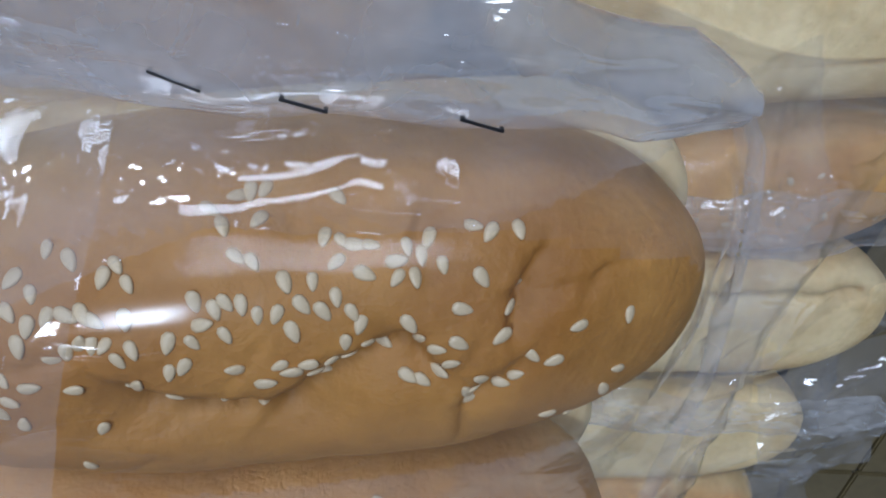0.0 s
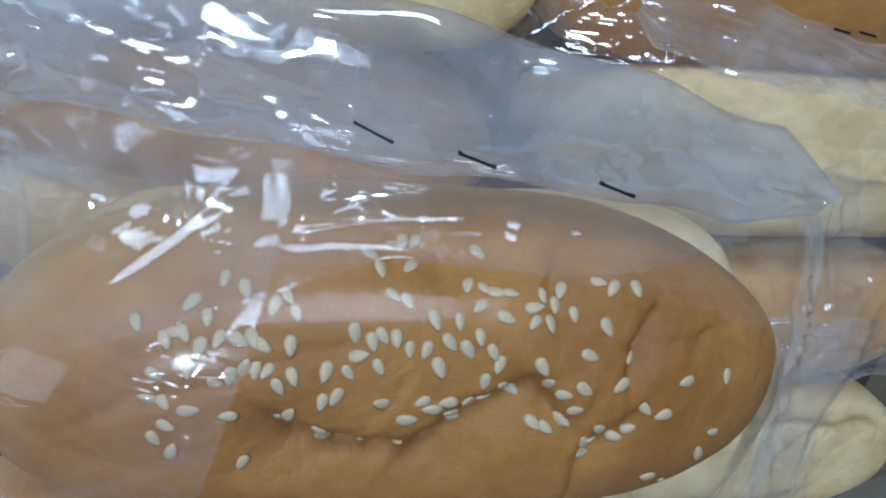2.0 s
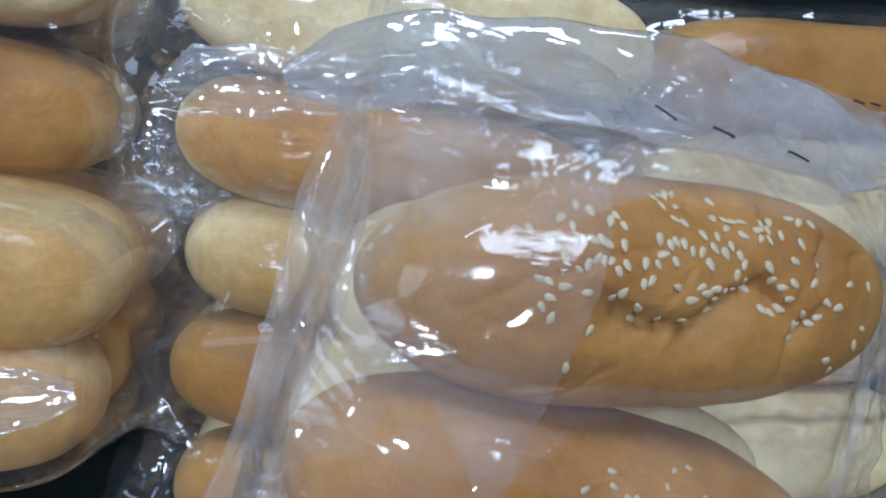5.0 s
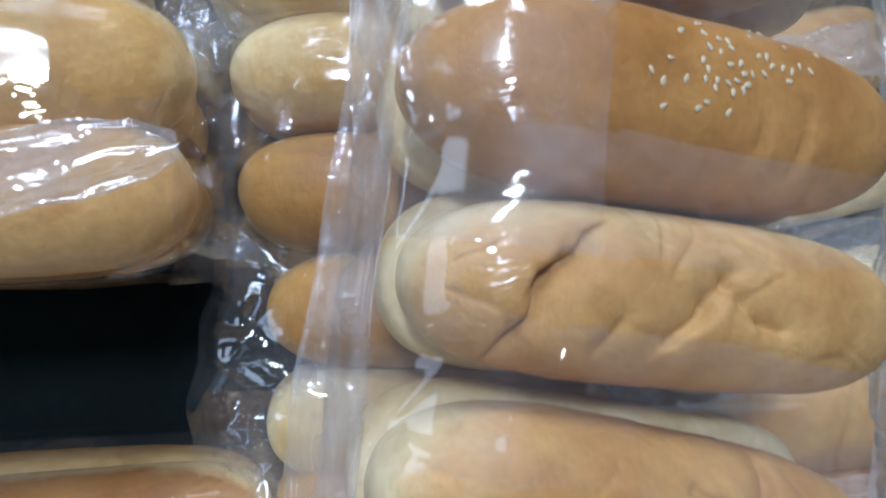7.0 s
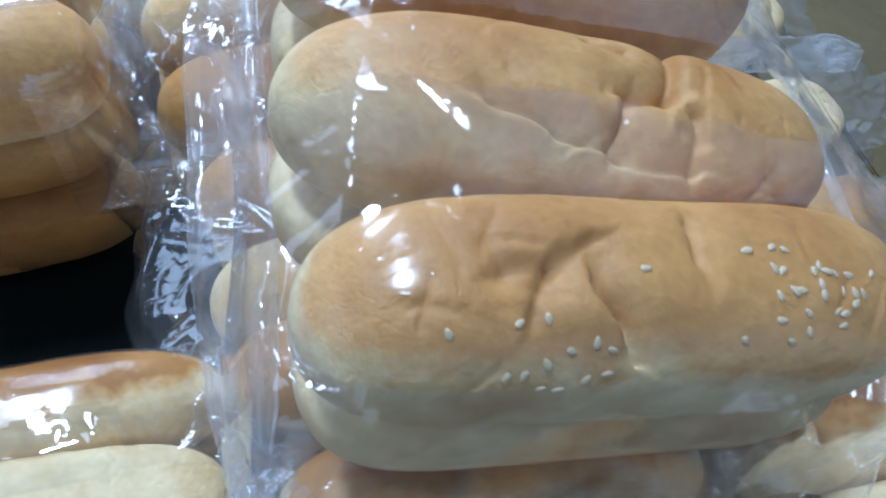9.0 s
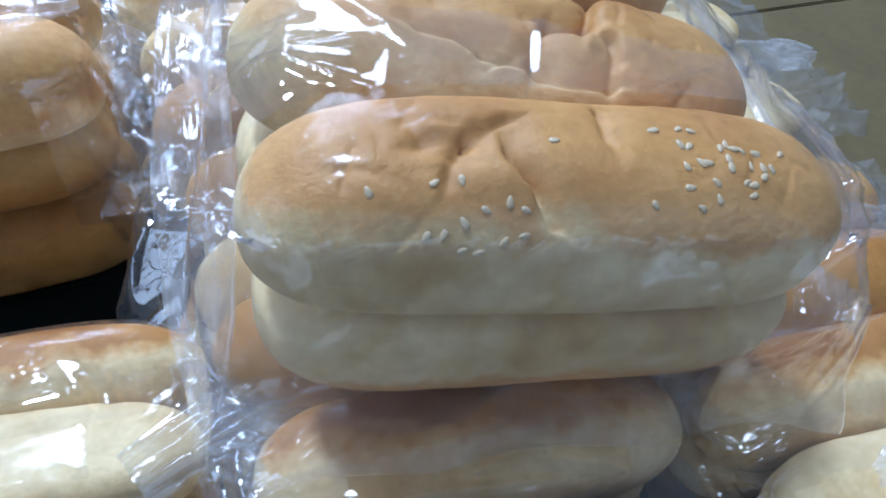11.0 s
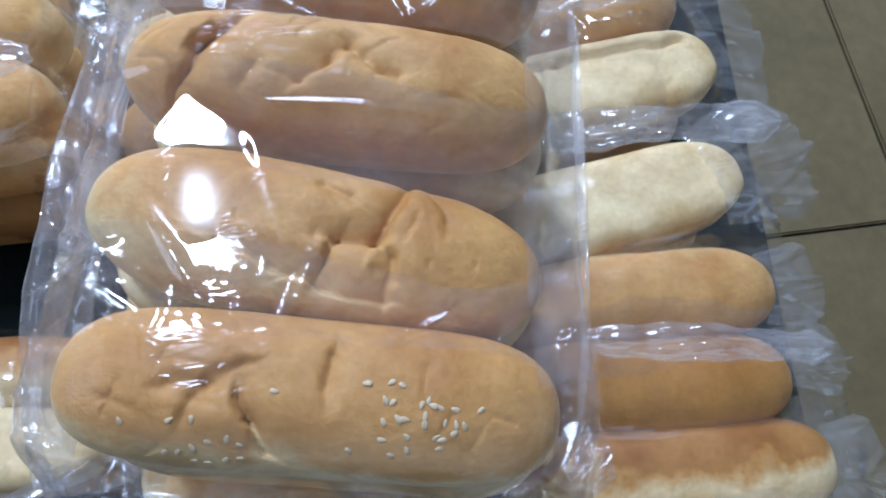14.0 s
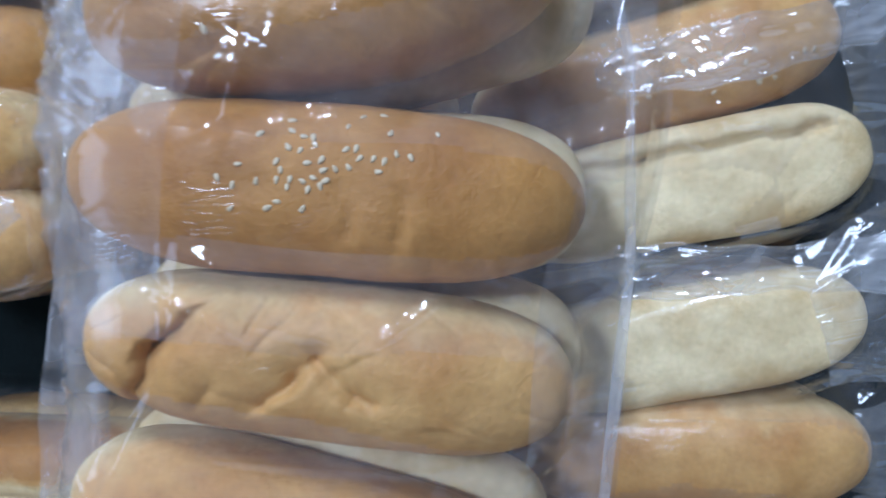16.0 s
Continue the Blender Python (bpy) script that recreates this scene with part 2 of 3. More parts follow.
def grid_mesh(name, P, mat, parent=None, closed=False):
    """A mesh from an array of points P[i, j]; closed: j runs round."""
    ni, nj = P.shape[:2]
    idx = np.arange(ni * nj).reshape(ni, nj)
    if closed:
        idx = np.concatenate([idx, idx[:, :1]], 1)
    f = np.stack([idx[:-1, :-1], idx[1:, :-1], idx[1:, 1:], idx[:-1, 1:]], -1).reshape(-1, 4)
    if closed:
        f = f[:, ::-1]
    me = bpy.data.meshes.new(name)
    me.from_pydata(P.reshape(-1, 3).tolist(), [], f.tolist())
    me.materials.append(mat)
    me.polygons.foreach_set("use_smooth", [True] * len(me.polygons))
    me.update()
    ob = new(name, me)
    if parent:
        ob.parent = parent
    return ob


def wave(x, y, z, scale, seed):
    """Soft random waves, a sum of sines."""
    r = np.random.RandomState(seed)
    s = 0
    for k in range(9):
        a = r.normal(size=3) * scale
        s = s + np.sin(a[0] * x + a[1] * y + a[2] * z + r.uniform(0, 6.28))
    return s / 4.0


def half_width(u, W, blunt):
    return W / 2 * np.maximum(1 - np.abs(u) ** blunt, 0) ** 0.5


def end_height(u):
    return np.maximum(1 - np.abs(u) ** 4, 0) ** 0.5


class Loaf:
    """Size and place of one loaf, from which its mesh and the film over it are made."""

    def __init__(self, x, y, top, turn, L=0.152, W=0.058, H=0.045, flip=False, lean=0.0, blunt=3.1):
        self.L, self.W, self.H, self.flip, self.blunt = L, W, H, flip, blunt
        self.up = 0.4 * H if flip else 0.6 * H
        self.m = pose(x, y, top - self.up + UP, 0, lean, turn)

    def roof(self, X, Y):
        """Height of the upper side over places X, Y; far below where there is no loaf."""
        inv, c = self.m.inverted(), self.m.to_3x3()
        dx, dy = X - self.m[0][3], Y - self.m[1][3]
        z = np.full_like(X, self.up * 0.9)
        for k in range(4):
            lx = inv[0][0] * dx + inv[0][1] * dy + inv[0][2] * z
            ly = inv[1][0] * dx + inv[1][1] * dy + inv[1][2] * z
            u = np.clip(lx / (self.L / 2), -1, 1)
            w = half_width(u, self.W, self.blunt) + 1e-6
            q = np.clip(1 - np.abs(ly / w) ** 2.5, 0, 1)
            h = self.up * q**0.43 * end_height(u)
            z = c[2][0] * lx + c[2][1] * ly + c[2][2] * h
        z = z + self.m[2][3]
        return np.where((np.abs(lx) < self.L / 2) & (q > 0), z, -9.0)


def build_loaf(loaf, mat, label, seed, creases=(), nu=72, nv=48, group=""):
    """A bun: rounded ends, flat underside, pinches and creases (x0, y0, x1, y1, depth, width, step) in its plan."""
    U = np.sin(np.linspace(-np.pi / 2, np.pi / 2, nu))
    V = np.linspace(0, 2 * np.pi, nv, endpoint=False)
    u, v = np.meshgrid(U, V, indexing="ij")
    w = half_width(u, loaf.W, loaf.blunt)
    e = end_height(u)
    x = u * loaf.L / 2
    c, s = np.cos(v), np.sin(v)
    y = w * np.sign(c) * np.abs(c) ** np.where(s > 0, 0.8, 0.5)
    z = np.where(s > 0, 0.6 * loaf.H * e * np.abs(s) ** 0.86, -0.4 * loaf.H * np.maximum(e, 0.001) ** 0.5 * np.abs(s) ** 0.5)
    lump = 1 + (0.024 if nu > 115 else 0.036) * wave(x, y, z, 48, seed) + 0.008 * wave(x, y, z, 170, seed + 1) + 0.0022 * wave(x, y, z, 480, seed + 4)
    y, z = y * lump, z * lump - 0.0006
    r = np.random.RandomState(seed)
    own = [(a, b, a + r.uniform(-0.02, 0.02), b + r.uniform(-0.012, 0.012), r.uniform(0.0003, 0.0009), r.uniform(0.0006, 0.0014), r.uniform(-0.0004, 0.0006)) for a, b in r.uniform((-0.06, -0.02), (0.06, 0.02), (16 if nu > 100 else 8 if nu > 50 else 0, 2))]
    jx = 0.0012 * wave(x, y, z, 200, seed + 2)
    jy = 0.0012 * wave(x, y, z, 200, seed + 3)
    for x0, y0, x1, y1, depth, width, step in (*creases, *own):
        dx, dy = x1 - x0, y1 - y0
        n2 = dx * dx + dy * dy
        t = np.clip(((x + jx - x0) * dx + (y + jy - y0) * dy) / n2, 0, 1)
        ox, oy = x + jx - x0 - t * dx, y + jy - y0 - t * dy
        d = np.hypot(ox, oy)
        side = (ox * -dy + oy * dx) / math.sqrt(n2)
        fade = np.where(s < 0.1, -1, 0) if loaf.flip else np.where(s > -0.1, 1, 0)
        z = z - fade * depth * np.exp(-((d / (0.7 * width)) ** 1.3)) - fade * abs(step) * np.exp(-((d / (width * 3.6)) ** 2)) * (0.5 + 0.5 * np.tanh((side if step > 0 else -side) / width * 3))
    ob = grid_mesh("bun", np.stack([x, y, z], -1), mat, None, True)
    ob.matrix_world = loaf.m @ (pose(0, 0, 0, 180) if loaf.flip else Matrix())
    return tagged(ob, label, "bun", group)


def seed_mesh():
    bm = bmesh.new()
    bmesh.ops.create_icosphere(bm, subdivisions=2, radius=1)
    for q in bm.verts:
        t = (q.co.x + 1) / 2
        q.co = Vector((q.co.x * 0.00165, q.co.y * 0.00112 * (1.12 - 0.55 * t), q.co.z * 0.00045))
    me = bpy.data.meshes.new("sesame_seed")
    bm.to_mesh(me)
    bm.free()
    me.materials.append(SEED)
    me.polygons.foreach_set("use_smooth", [True] * len(me.polygons))
    return me


SEED_MESH = seed_mesh()


def sow(bun, places, seed, size=1.0, swing=34):
    """Sesame seeds pressed into the crust at the given places of the bun's plan."""
    r = random.Random(seed)
    bm = bmesh.new()
    bm.from_mesh(bun.data)
    tree = BVHTree.FromBMesh(bm)
    bm.free()
    for px, py in places:
        hit, normal, _, _ = tree.ray_cast(Vector((px, py, 0.2)), Vector((0, 0, -1)))
        if hit is None or normal.z < 0.15:
            continue
        ob = new("sesame_seed", SEED_MESH)
        ob.parent = bun
        turn = normal.to_track_quat("Z", "X").to_matrix().to_4x4()
        k = size * r.uniform(0.85, 1.1)
        ob.matrix_basis = Matrix.Translation(hit + normal * 0.0001) @ turn @ pose(0, 0, 0, r.uniform(-9, 9), r.uniform(-9, 9), r.gauss(10, swing)) @ Matrix.Diagonal((k, k, k, 1))


def folds(X, Y, n, a, b, seed, amp):
    """Sharp creases of pulled film: long thin ridges with straight flanks, more of them towards the rim."""
    r = np.random.RandomState(seed)
    z = np.zeros_like(X)
    for k in range(n):
        cx, cy, th = r.uniform(-a, a), r.uniform(-b, b), r.uniform(0, np.pi)
        if k % 2:
            cx = np.sign(cx) * a * (1 - 0.3 * r.uniform() ** 1.5)
            th = r.normal(0, 0.6)
        elif k % 4 == 0:
            cy = np.sign(cy) * b * (1 - 0.25 * r.uniform() ** 1.5)
        ln, wd, h = r.uniform(0.008, 0.04), r.uniform(0.0011, 0.0035), amp * r.uniform(0.3, 1.0)
        dx, dy = X - cx, Y - cy
        al, ac = dx * np.cos(th) + dy * np.sin(th), -dx * np.sin(th) + dy * np.cos(th)
        z += h * np.maximum(1 - np.abs(ac) / wd, 0) * np.maximum(1 - (al / ln) ** 2, 0)
    return z


def facets(X, Y, cell, seed, along=None, stretch=1.0):
    """Flat facets of creased film, 0 to 1: a warped lattice of triangles with random corners."""
    r = np.random.RandomState(seed)
    th = r.uniform(0, 3.14) if along is None else along + r.uniform(-0.3, 0.3)
    wx = X + 0.35 * cell * wave(X, Y, 0 * X, 0.9 / cell, seed + 1)
    wy = Y + 0.35 * cell * wave(X, Y, 0 * X, 0.9 / cell, seed + 2)
    a = (wx * np.cos(th) + wy * np.sin(th)) / cell / stretch * r.uniform(0.75, 1.0) + 500
    b = (-wx * np.sin(th) + wy * np.cos(th)) / cell * stretch * r.uniform(1.0, 1.3) + 500
    h = r.uniform(0, 1, (61, 59))
    i, j = np.floor(a).astype(int), np.floor(b).astype(int)
    f, g = a - i, b - j
    h00, h10, h01, h11 = (h[(i + p) % 61, (j + q) % 59] for p, q in ((0, 0), (1, 0), (0, 1), (1, 1)))
    return np.where(f + g < 1, h00 + (h10 - h00) * f + (h01 - h00) * g, h11 + (h01 - h11) * (1 - f) + (h10 - h11) * (1 - g))


def panels(lx, ly, M, a, b, cell, seed, lift):
    """Flat panels of film spanned between points that stand over the surface M, over the bag's plan."""
    r = np.random.RandomState(seed)
    th = r.uniform(-0.35, 0.35)
    c, s = np.cos(th), np.sin(th)
    wx = lx + 0.25 * cell * wave(lx, ly, 0 * lx, 0.7 / cell, seed + 1)
    wy = ly + 0.25 * cell * wave(lx, ly, 0 * lx, 0.7 / cell, seed + 2)
    p, q = (wx * c + wy * s) / cell / 2.0 + 50, (-wx * s + wy * c) / cell * 1.2 + 50
    n = 101
    I, J = np.meshgrid(np.arange(n) - 50, np.arange(n) - 50, indexing="ij")
    nx, ny = I * cell * 2.0 * c - J * cell / 1.2 * s, I * cell * 2.0 * s + J * cell / 1.2 * c
    gi = np.clip(((nx / a + 1) / 2 * (M.shape[0] - 1)).round().astype(int), 0, M.shape[0] - 1)
    gj = np.clip(((ny / b + 1) / 2 * (M.shape[1] - 1)).round().astype(int), 0, M.shape[1] - 1)
    h = M[gi, gj] + lift * r.uniform(0, 1, (n, n))
    i, j = np.floor(p).astype(int).clip(0, n - 2), np.floor(q).astype(int).clip(0, n - 2)
    f, g = p - i, q - j
    flip = r.uniform(0, 1, (n, n))[i, j] < 0.5
    h00, h10, h01, h11 = h[i, j], h[i + 1, j], h[i, j + 1], h[i + 1, j + 1]
    one = np.where(f + g < 1, h00 + (h10 - h00) * f + (h01 - h00) * g, h11 + (h01 - h11) * (1 - f) + (h10 - h11) * (1 - g))
    two = np.where(f > g, h00 + (h10 - h00) * f + (h11 - h10) * g, h00 + (h11 - h01) * f + (h01 - h00) * g)
    return np.where(flip, one, two)


SHAPE = {}


def bridged(F, y, share):
    """Film pulled taut from crest to crest along y, row by row."""
    out = F.copy()
    for k in range(F.shape[0]):
        hull = []
        for p in zip(y[k], F[k]):
            while len(hull) > 1 and (hull[-1][0] - hull[-2][0]) * (p[1] - hull[-2][1]) >= (hull[-1][1] - hull[-2][1]) * (p[0] - hull[-2][0]):
                hull.pop()
            hull.append(p)
        h = np.array(hull)
        out[k] = F[k] + share * (np.interp(y[k], h[:, 0], h[:, 1]) - F[k])
    return out


def build_bag(label, x, y, turn, a, b, loaves, rim, bottom, seed, step=0.0024, n_folds=60, amp=0.0022, mat=None, front=None, sag=0.0, group="", spread=0.002, crisp=0.004, cell=0.016, stand=2, tight=0.15, cling=0.0016):
    """A clear bag drawn over its loaves: stretched like a skin over them, down to a rim; rim and bottom are heights."""
    ni, nj = int(2 * a / step), int(2 * b / step)
    s, t = np.meshgrid(np.linspace(-1, 1, ni), np.linspace(-1, 1, nj), indexing="ij")
    lx = a * s * (1 + 0.03 * np.sin(3.1 * t + seed) + 0.012 * np.sin(11 * t + 2 * seed))
    ly = b * t * (1 + 0.02 * np.sin(2.7 * s + seed) + 0.012 * np.sin(9 * s + seed))
    th = radians(turn)
    X, Y = x + lx * np.cos(th) - ly * np.sin(th), y + lx * np.sin(th) + ly * np.cos(th)
    H = np.full_like(X, -9.0)
    for q in loaves:
        H = np.maximum(H, q.roof(X, Y) + 0.0024)
    for k in range(stand):
        D = H.copy()
        D[1:], D[:-1] = np.maximum(D[1:], H[:-1] - 0.0004), np.maximum(D[:-1], H[1:] - 0.0004)
        H = D.copy()
        D[:, 1:], D[:, :-1] = np.maximum(D[:, 1:], H[:, :-1] - 0.0004), np.maximum(D[:, :-1], H[:, 1:] - 0.0004)
        H = D
    edge = np.full_like(X, rim + UP)
    edge += 0.004 * np.sin(5 * s + seed) * (np.abs(t) > 0.99) + 0.004 * np.sin(7 * t + seed) * (np.abs(s) > 0.99)
    if front is not None:
        k = np.clip((-t - 0.8) / 0.2, 0, 1)
        edge = edge + (front - rim) * k
    F = np.maximum(H, edge)
    hold = np.zeros_like(F, bool)
    hold[0], hold[-1], hold[:, 0], hold[:, -1] = True, True, True, True
    for k in range(900):
        G = F.copy()
        G[1:-1, 1:-1] = 0.25 * (F[2:, 1:-1] + F[:-2, 1:-1] + F[1:-1, 2:] + F[1:-1, :-2]) - sag
        F = np.where(hold, edge, np.maximum(H, G))
    F = bridged(F, ly, 0.82)
    inner = np.minimum(1, np.minimum(1 - np.abs(s), (1 - np.abs(t)) * b / a) * a / 0.008)
    M = F.copy()
    for k in range(int(0.3 * cell / step)):
        D = M.copy()
        D[1:], D[:-1] = np.maximum(D[1:], M[:-1]), np.maximum(D[:-1], M[1:])
        M = D.copy()
        D[:, 1:], D[:, :-1] = np.maximum(D[:, 1:], M[:, :-1]), np.maximum(D[:, :-1], M[:, 1:])
        M = D
    flat = panels(lx, ly, M, a, b, cell, seed, crisp)
    free = tight + (1 - tight) * np.clip((F - H) / 0.005, 0, 1)
    for k in range(int(0.003 / step)):
        free[1:-1, 1:-1] = 0.25 * (free[2:, 1:-1] + free[:-2, 1:-1] + free[1:-1, 2:] + free[1:-1, :-2])
    Z = F + inner * free * np.maximum(flat - F, 0)
    slack = np.clip((Z - H) / 0.005, 0.06, 1.0) * inner
    Z = Z + slack * (folds(lx, ly, n_folds, a, b, seed, amp) + 0.06 * crisp * facets(lx, ly, cell * 0.5, seed + 7, 1.2, 1.4))
    ruffle = spread * (1 - inner) * 0.5
    Z = Z + ruffle * (np.sin(70 * lx + 3 * np.sin(40 * ly + seed)) * np.sin(55 * ly + seed))
    top = np.stack([X, Y, Z], -1)
    under = np.minimum(1, np.minimum(1 - np.abs(s), 1 - np.abs(t)) * 8)
    low = np.stack([X, Y, edge + (bottom + UP - edge) * under - 0.0008], -1)[::3, ::3]
    SHAPE["top"], SHAPE["s"], SHAPE["t"] = top, s, t
    root = tagged(new("bread_bag"), label, "bread bag", group)
    root.location = (x, y, bottom + UP)
    f = grid_mesh("film", top - np.array(root.location), mat or FILM, root)
    f.visible_shadow = False
    f.data.materials.append(CLING)
    near = Z - H
    for k in range(int(0.005 / step)):
        near[1:-1, 1:-1] = 0.25 * (near[2:, 1:-1] + near[:-2, 1:-1] + near[1:-1, 2:] + near[1:-1, :-2])
    near = (near[1:, 1:] + near[:-1, 1:] + near[1:, :-1] + near[:-1, :-1]) / 4
    f.data.polygons.foreach_set("material_index", (near < cling).astype(int).ravel())
    f["label"] = "clear crinkled plastic film with bright creases"
    g = grid_mesh("film_underside", low - np.array(root.location), BASE_FILM, root)
    g.visible_shadow = False
    return root


# ---- unseen room, added to close the place and bounce the lamps ----
def slab(name, x0, x1, y0, y1, z0, z1, mat, label, bevel=0.0):
    ob = part(name, box(bmesh.new(), x0, x1, y0, y1, z0, z1, bevel), mat, None, smooth=False)
    return tagged(ob, label, name.split("_")[0], "", "structure")


slab("wall_east", 2.2, 2.3, -2.2, 2.2, 0, 2.8, PLASTER, "plain wall, unseen, added to close the room")


def wall_with_opening(name, along_x, at, lo, hi, o0, o1, z0, z1):
    bm = bmesh.new()
    for u0, u1, h0, h1 in ((lo, o0, 0, 2.8), (o1, hi, 0, 2.8), (o0, o1, 0, z0), (o0, o1, z1, 2.8)):
        if along_x:
            box(bm, u0, u1, at, at + 0.1, h0, h1)
        else:
            box(bm, at, at + 0.1, u0, u1, h0, h1)
    return tagged(part(name, bm, PLASTER, None, smooth=False), "plain wall, unseen, added with an opening behind a lamp", "wall", "", "structure")


wall_with_opening("wall_north", True, 2.2, -2.3, 2.3, -0.55, 0.75, 1.25, 2.25)
wall_with_opening("wall_south", True, -2.3, -2.3, 2.3, -2.0, 2.0, 0.25, 2.25)
wall_with_opening("wall_west", False, -2.3, -2.2, 2.2, -0.35, 0.95, 1.1, 2.2)
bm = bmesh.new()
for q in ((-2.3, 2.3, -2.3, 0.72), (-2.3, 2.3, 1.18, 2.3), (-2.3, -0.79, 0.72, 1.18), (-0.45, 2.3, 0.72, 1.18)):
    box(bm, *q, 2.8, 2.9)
tagged(part("ceiling", bm, CEILING, None, smooth=False), "plain ceiling, unseen, with an opening over the overhead lamp", "ceiling", "", "structure")

# ---- the stand ----
stand = tagged(new("display_stand"), "low black board stand the bread bags lie on", "stand")
stand.location = (0, 0, 0)
bm = box(bmesh.new(), -0.75, 0.262, -0.75, 0.75, 0.098, 0.116, 0.003)
top = part("board", bm, BLACK, stand, smooth=False)
top.rotation_euler = (0, 0, radians(-9))
for lx in (-0.65, 0.2):
    for ly in (-0.65, 0.65):
        leg = part("leg", box(bmesh.new(), -0.03, 0.03, -0.03, 0.03, 0, 0.098, 0.003), BLACK, stand, smooth=False)
        q = pose(0, 0, 0, 0, 0, -9) @ Vector((lx, ly, 0))
        leg.matrix_basis = Matrix.Translation(q) @ pose(0, 0, 0, 0, 0, -9)

# ---- loaves of the bag on top ----
B1 = Loaf(0.031, 0.0635, 0.006, 2, L=0.146, W=0.0585, H=0.048, lean=7, blunt=2.5)
B2 = Loaf(0.022, 0.004, 0.006, -12, L=0.157, W=0.0525, H=0.046, lean=7, blunt=3.4)
B3 = Loaf(0.014, -0.048, 0.004, -14, L=0.154, W=0.048, H=0.044, lean=5, blunt=4.2)
B4 = Loaf(-0.003, -0.106, 0.004, -21, L=0.154, W=0.0515, H=0.044, lean=4, blunt=4.0)
B5 = Loaf(-0.011, -0.156, 0.004, -15, L=0.157, W=0.048, H=0.044, lean=4, blunt=6.0)
UPPER = [B1, B2, B3, B4, B5]
LOWER = [Loaf(b.m[0][3] + 0.001, b.m[1][3] - (0.008 if b is B1 else -0.001), -0.041, t, L=0.157, W=0.054, H=0.043, flip=True, lean=3, blunt=7.0) for b, t in zip(UPPER, (4, -12, -14, -17, -15))]

b1 = build_loaf(B1, GOLD, "golden bun with sesame seeds and a split along its side", 11, nu=260, nv=190, group="buns of the top bag",
    creases=((-0.0221, 0.0027, -0.0192, -0.0004, 0.00207, 0.00195, -0.0016), (-0.0192, -0.0004, -0.0135, -0.0023, 0.00322, 0.00195, -0.0016), (-0.0135, -0.0023, -0.0069, -0.0033, 0.00345, 0.00195, -0.0016), (-0.0069, -0.0033, -0.0002, -0.0027, 0.00345, 0.00195, -0.0016), (-0.0002, -0.0027, 0.0033, 0.0007, 0.00299, 0.00195, -0.0016), (0.0033, 0.0007, 0.0067, 0.004, 0.0023, 0.00195, -0.0016), (0.0067, 0.0052, 0.0124, 0.0069, 0.0016, 0.0014, -0.001), (0.0124, 0.0069, 0.0167, 0.0084, 0.0016, 0.0014, -0.001), (0.0167, 0.0084, 0.0195, 0.006, 0.0016, 0.0014, -0.001), (0.0195, 0.006, 0.023, 0.0034, 0.0016, 0.0014, -0.001), (0.0361, 0.0177, 0.0332, 0.0128, 0.0014, 0.0011, 0.0012), (0.0332, 0.0128, 0.0324, 0.0082, 0.0014, 0.0011, 0.0012), (0.0329, 0.0029, 0.0271, -0.0029, 0.0014, 0.0011, 0.001), (0.0271, -0.0029, 0.0245, -0.0112, 0.0014, 0.0011, 0.001), (-0.0045, 0.0241, 0.0031, 0.0233, 0.0036, 0.0036, 0), (0.0031, 0.0233, 0.0131, 0.0258, 0.0036, 0.0036, 0), (0.023, 0.0265, 0.0191, 0.0225, 0.0009, 0.0012, 0.0008), (0.0191, 0.0225, 0.019, 0.0172, 0.0008, 0.0012, 0.0006)))
b2 = build_loaf(B2, BROWN, "smooth brown bun with a patch of sesame seeds", 12, nu=120, nv=80, group="buns of the top bag", creases=((0.024, -0.016, 0.026, 0.000, 0.0018, 0.0015, 0.0006), (0.012, -0.012, 0.013, 0.000, 0.0016, 0.0014, 0.0006)))
b3 = build_loaf(B3, FOLDED, "pale bun with a tucked dough fold at one end", 13, nu=260, nv=180, group="buns of the top bag",
    creases=((-0.0563, -0.0167, -0.0484, 0.0029, 0.003, 0.002, -0.0035), (-0.0484, 0.0029, -0.0384, 0.0126, 0.003, 0.002, -0.0035), (-0.0123, -0.0097, -0.005, -0.0017, 0.0028, 0.002, 0.002), (-0.005, -0.0017, 0.0018, 0.0041, 0.0022, 0.002, 0.002), (0.0018, 0.0041, 0.0123, -0.0046, 0.0028, 0.0018, 0.002), (0.0123, -0.0046, 0.0186, -0.0051, 0.0022, 0.0018, 0.001), (-0.0325, -0.0148, -0.0285, -0.0048, 0.0016, 0.004, 0), (-0.018, 0.012, -0.016, 0.02, 0.0014, 0.0012, 0)))
b4 = build_loaf(B4, CRACKED, "golden bun with wrinkled cracks in its crust", 14, nu=260, nv=180, group="buns of the top bag",
    creases=((0.0274, 0.0228, 0.0197, -0.0003, 0.0038, 0.002, -0.003), (0.0197, -0.0003, 0.0068, -0.0031, 0.003, 0.0018, -0.003), (0.0068, -0.0031, 0.0036, -0.014, 0.0028, 0.0018, 0.0025), (-0.0276, -0.011, -0.0113, -0.0144, 0.0022, 0.0018, 0.002), (-0.0113, -0.0144, 0.0061, -0.0174, 0.0022, 0.0016, 0.002), (0.0061, -0.0174, 0.0263, -0.0193, 0.0018, 0.0016, 0.0015), (0.025, -0.0058, 0.0263, -0.0193, 0.0025, 0.0016, -0.0016), (-0.0008, 0.0143, 0.0091, 0.0106, 0.0025, 0.003, 0), (0.0335, 0.0209, 0.0381, 0.0078, 0.001, 0.0014, 0.0008), (0.0197, -0.0003, 0.025, -0.0058, 0.002, 0.002, 0)))
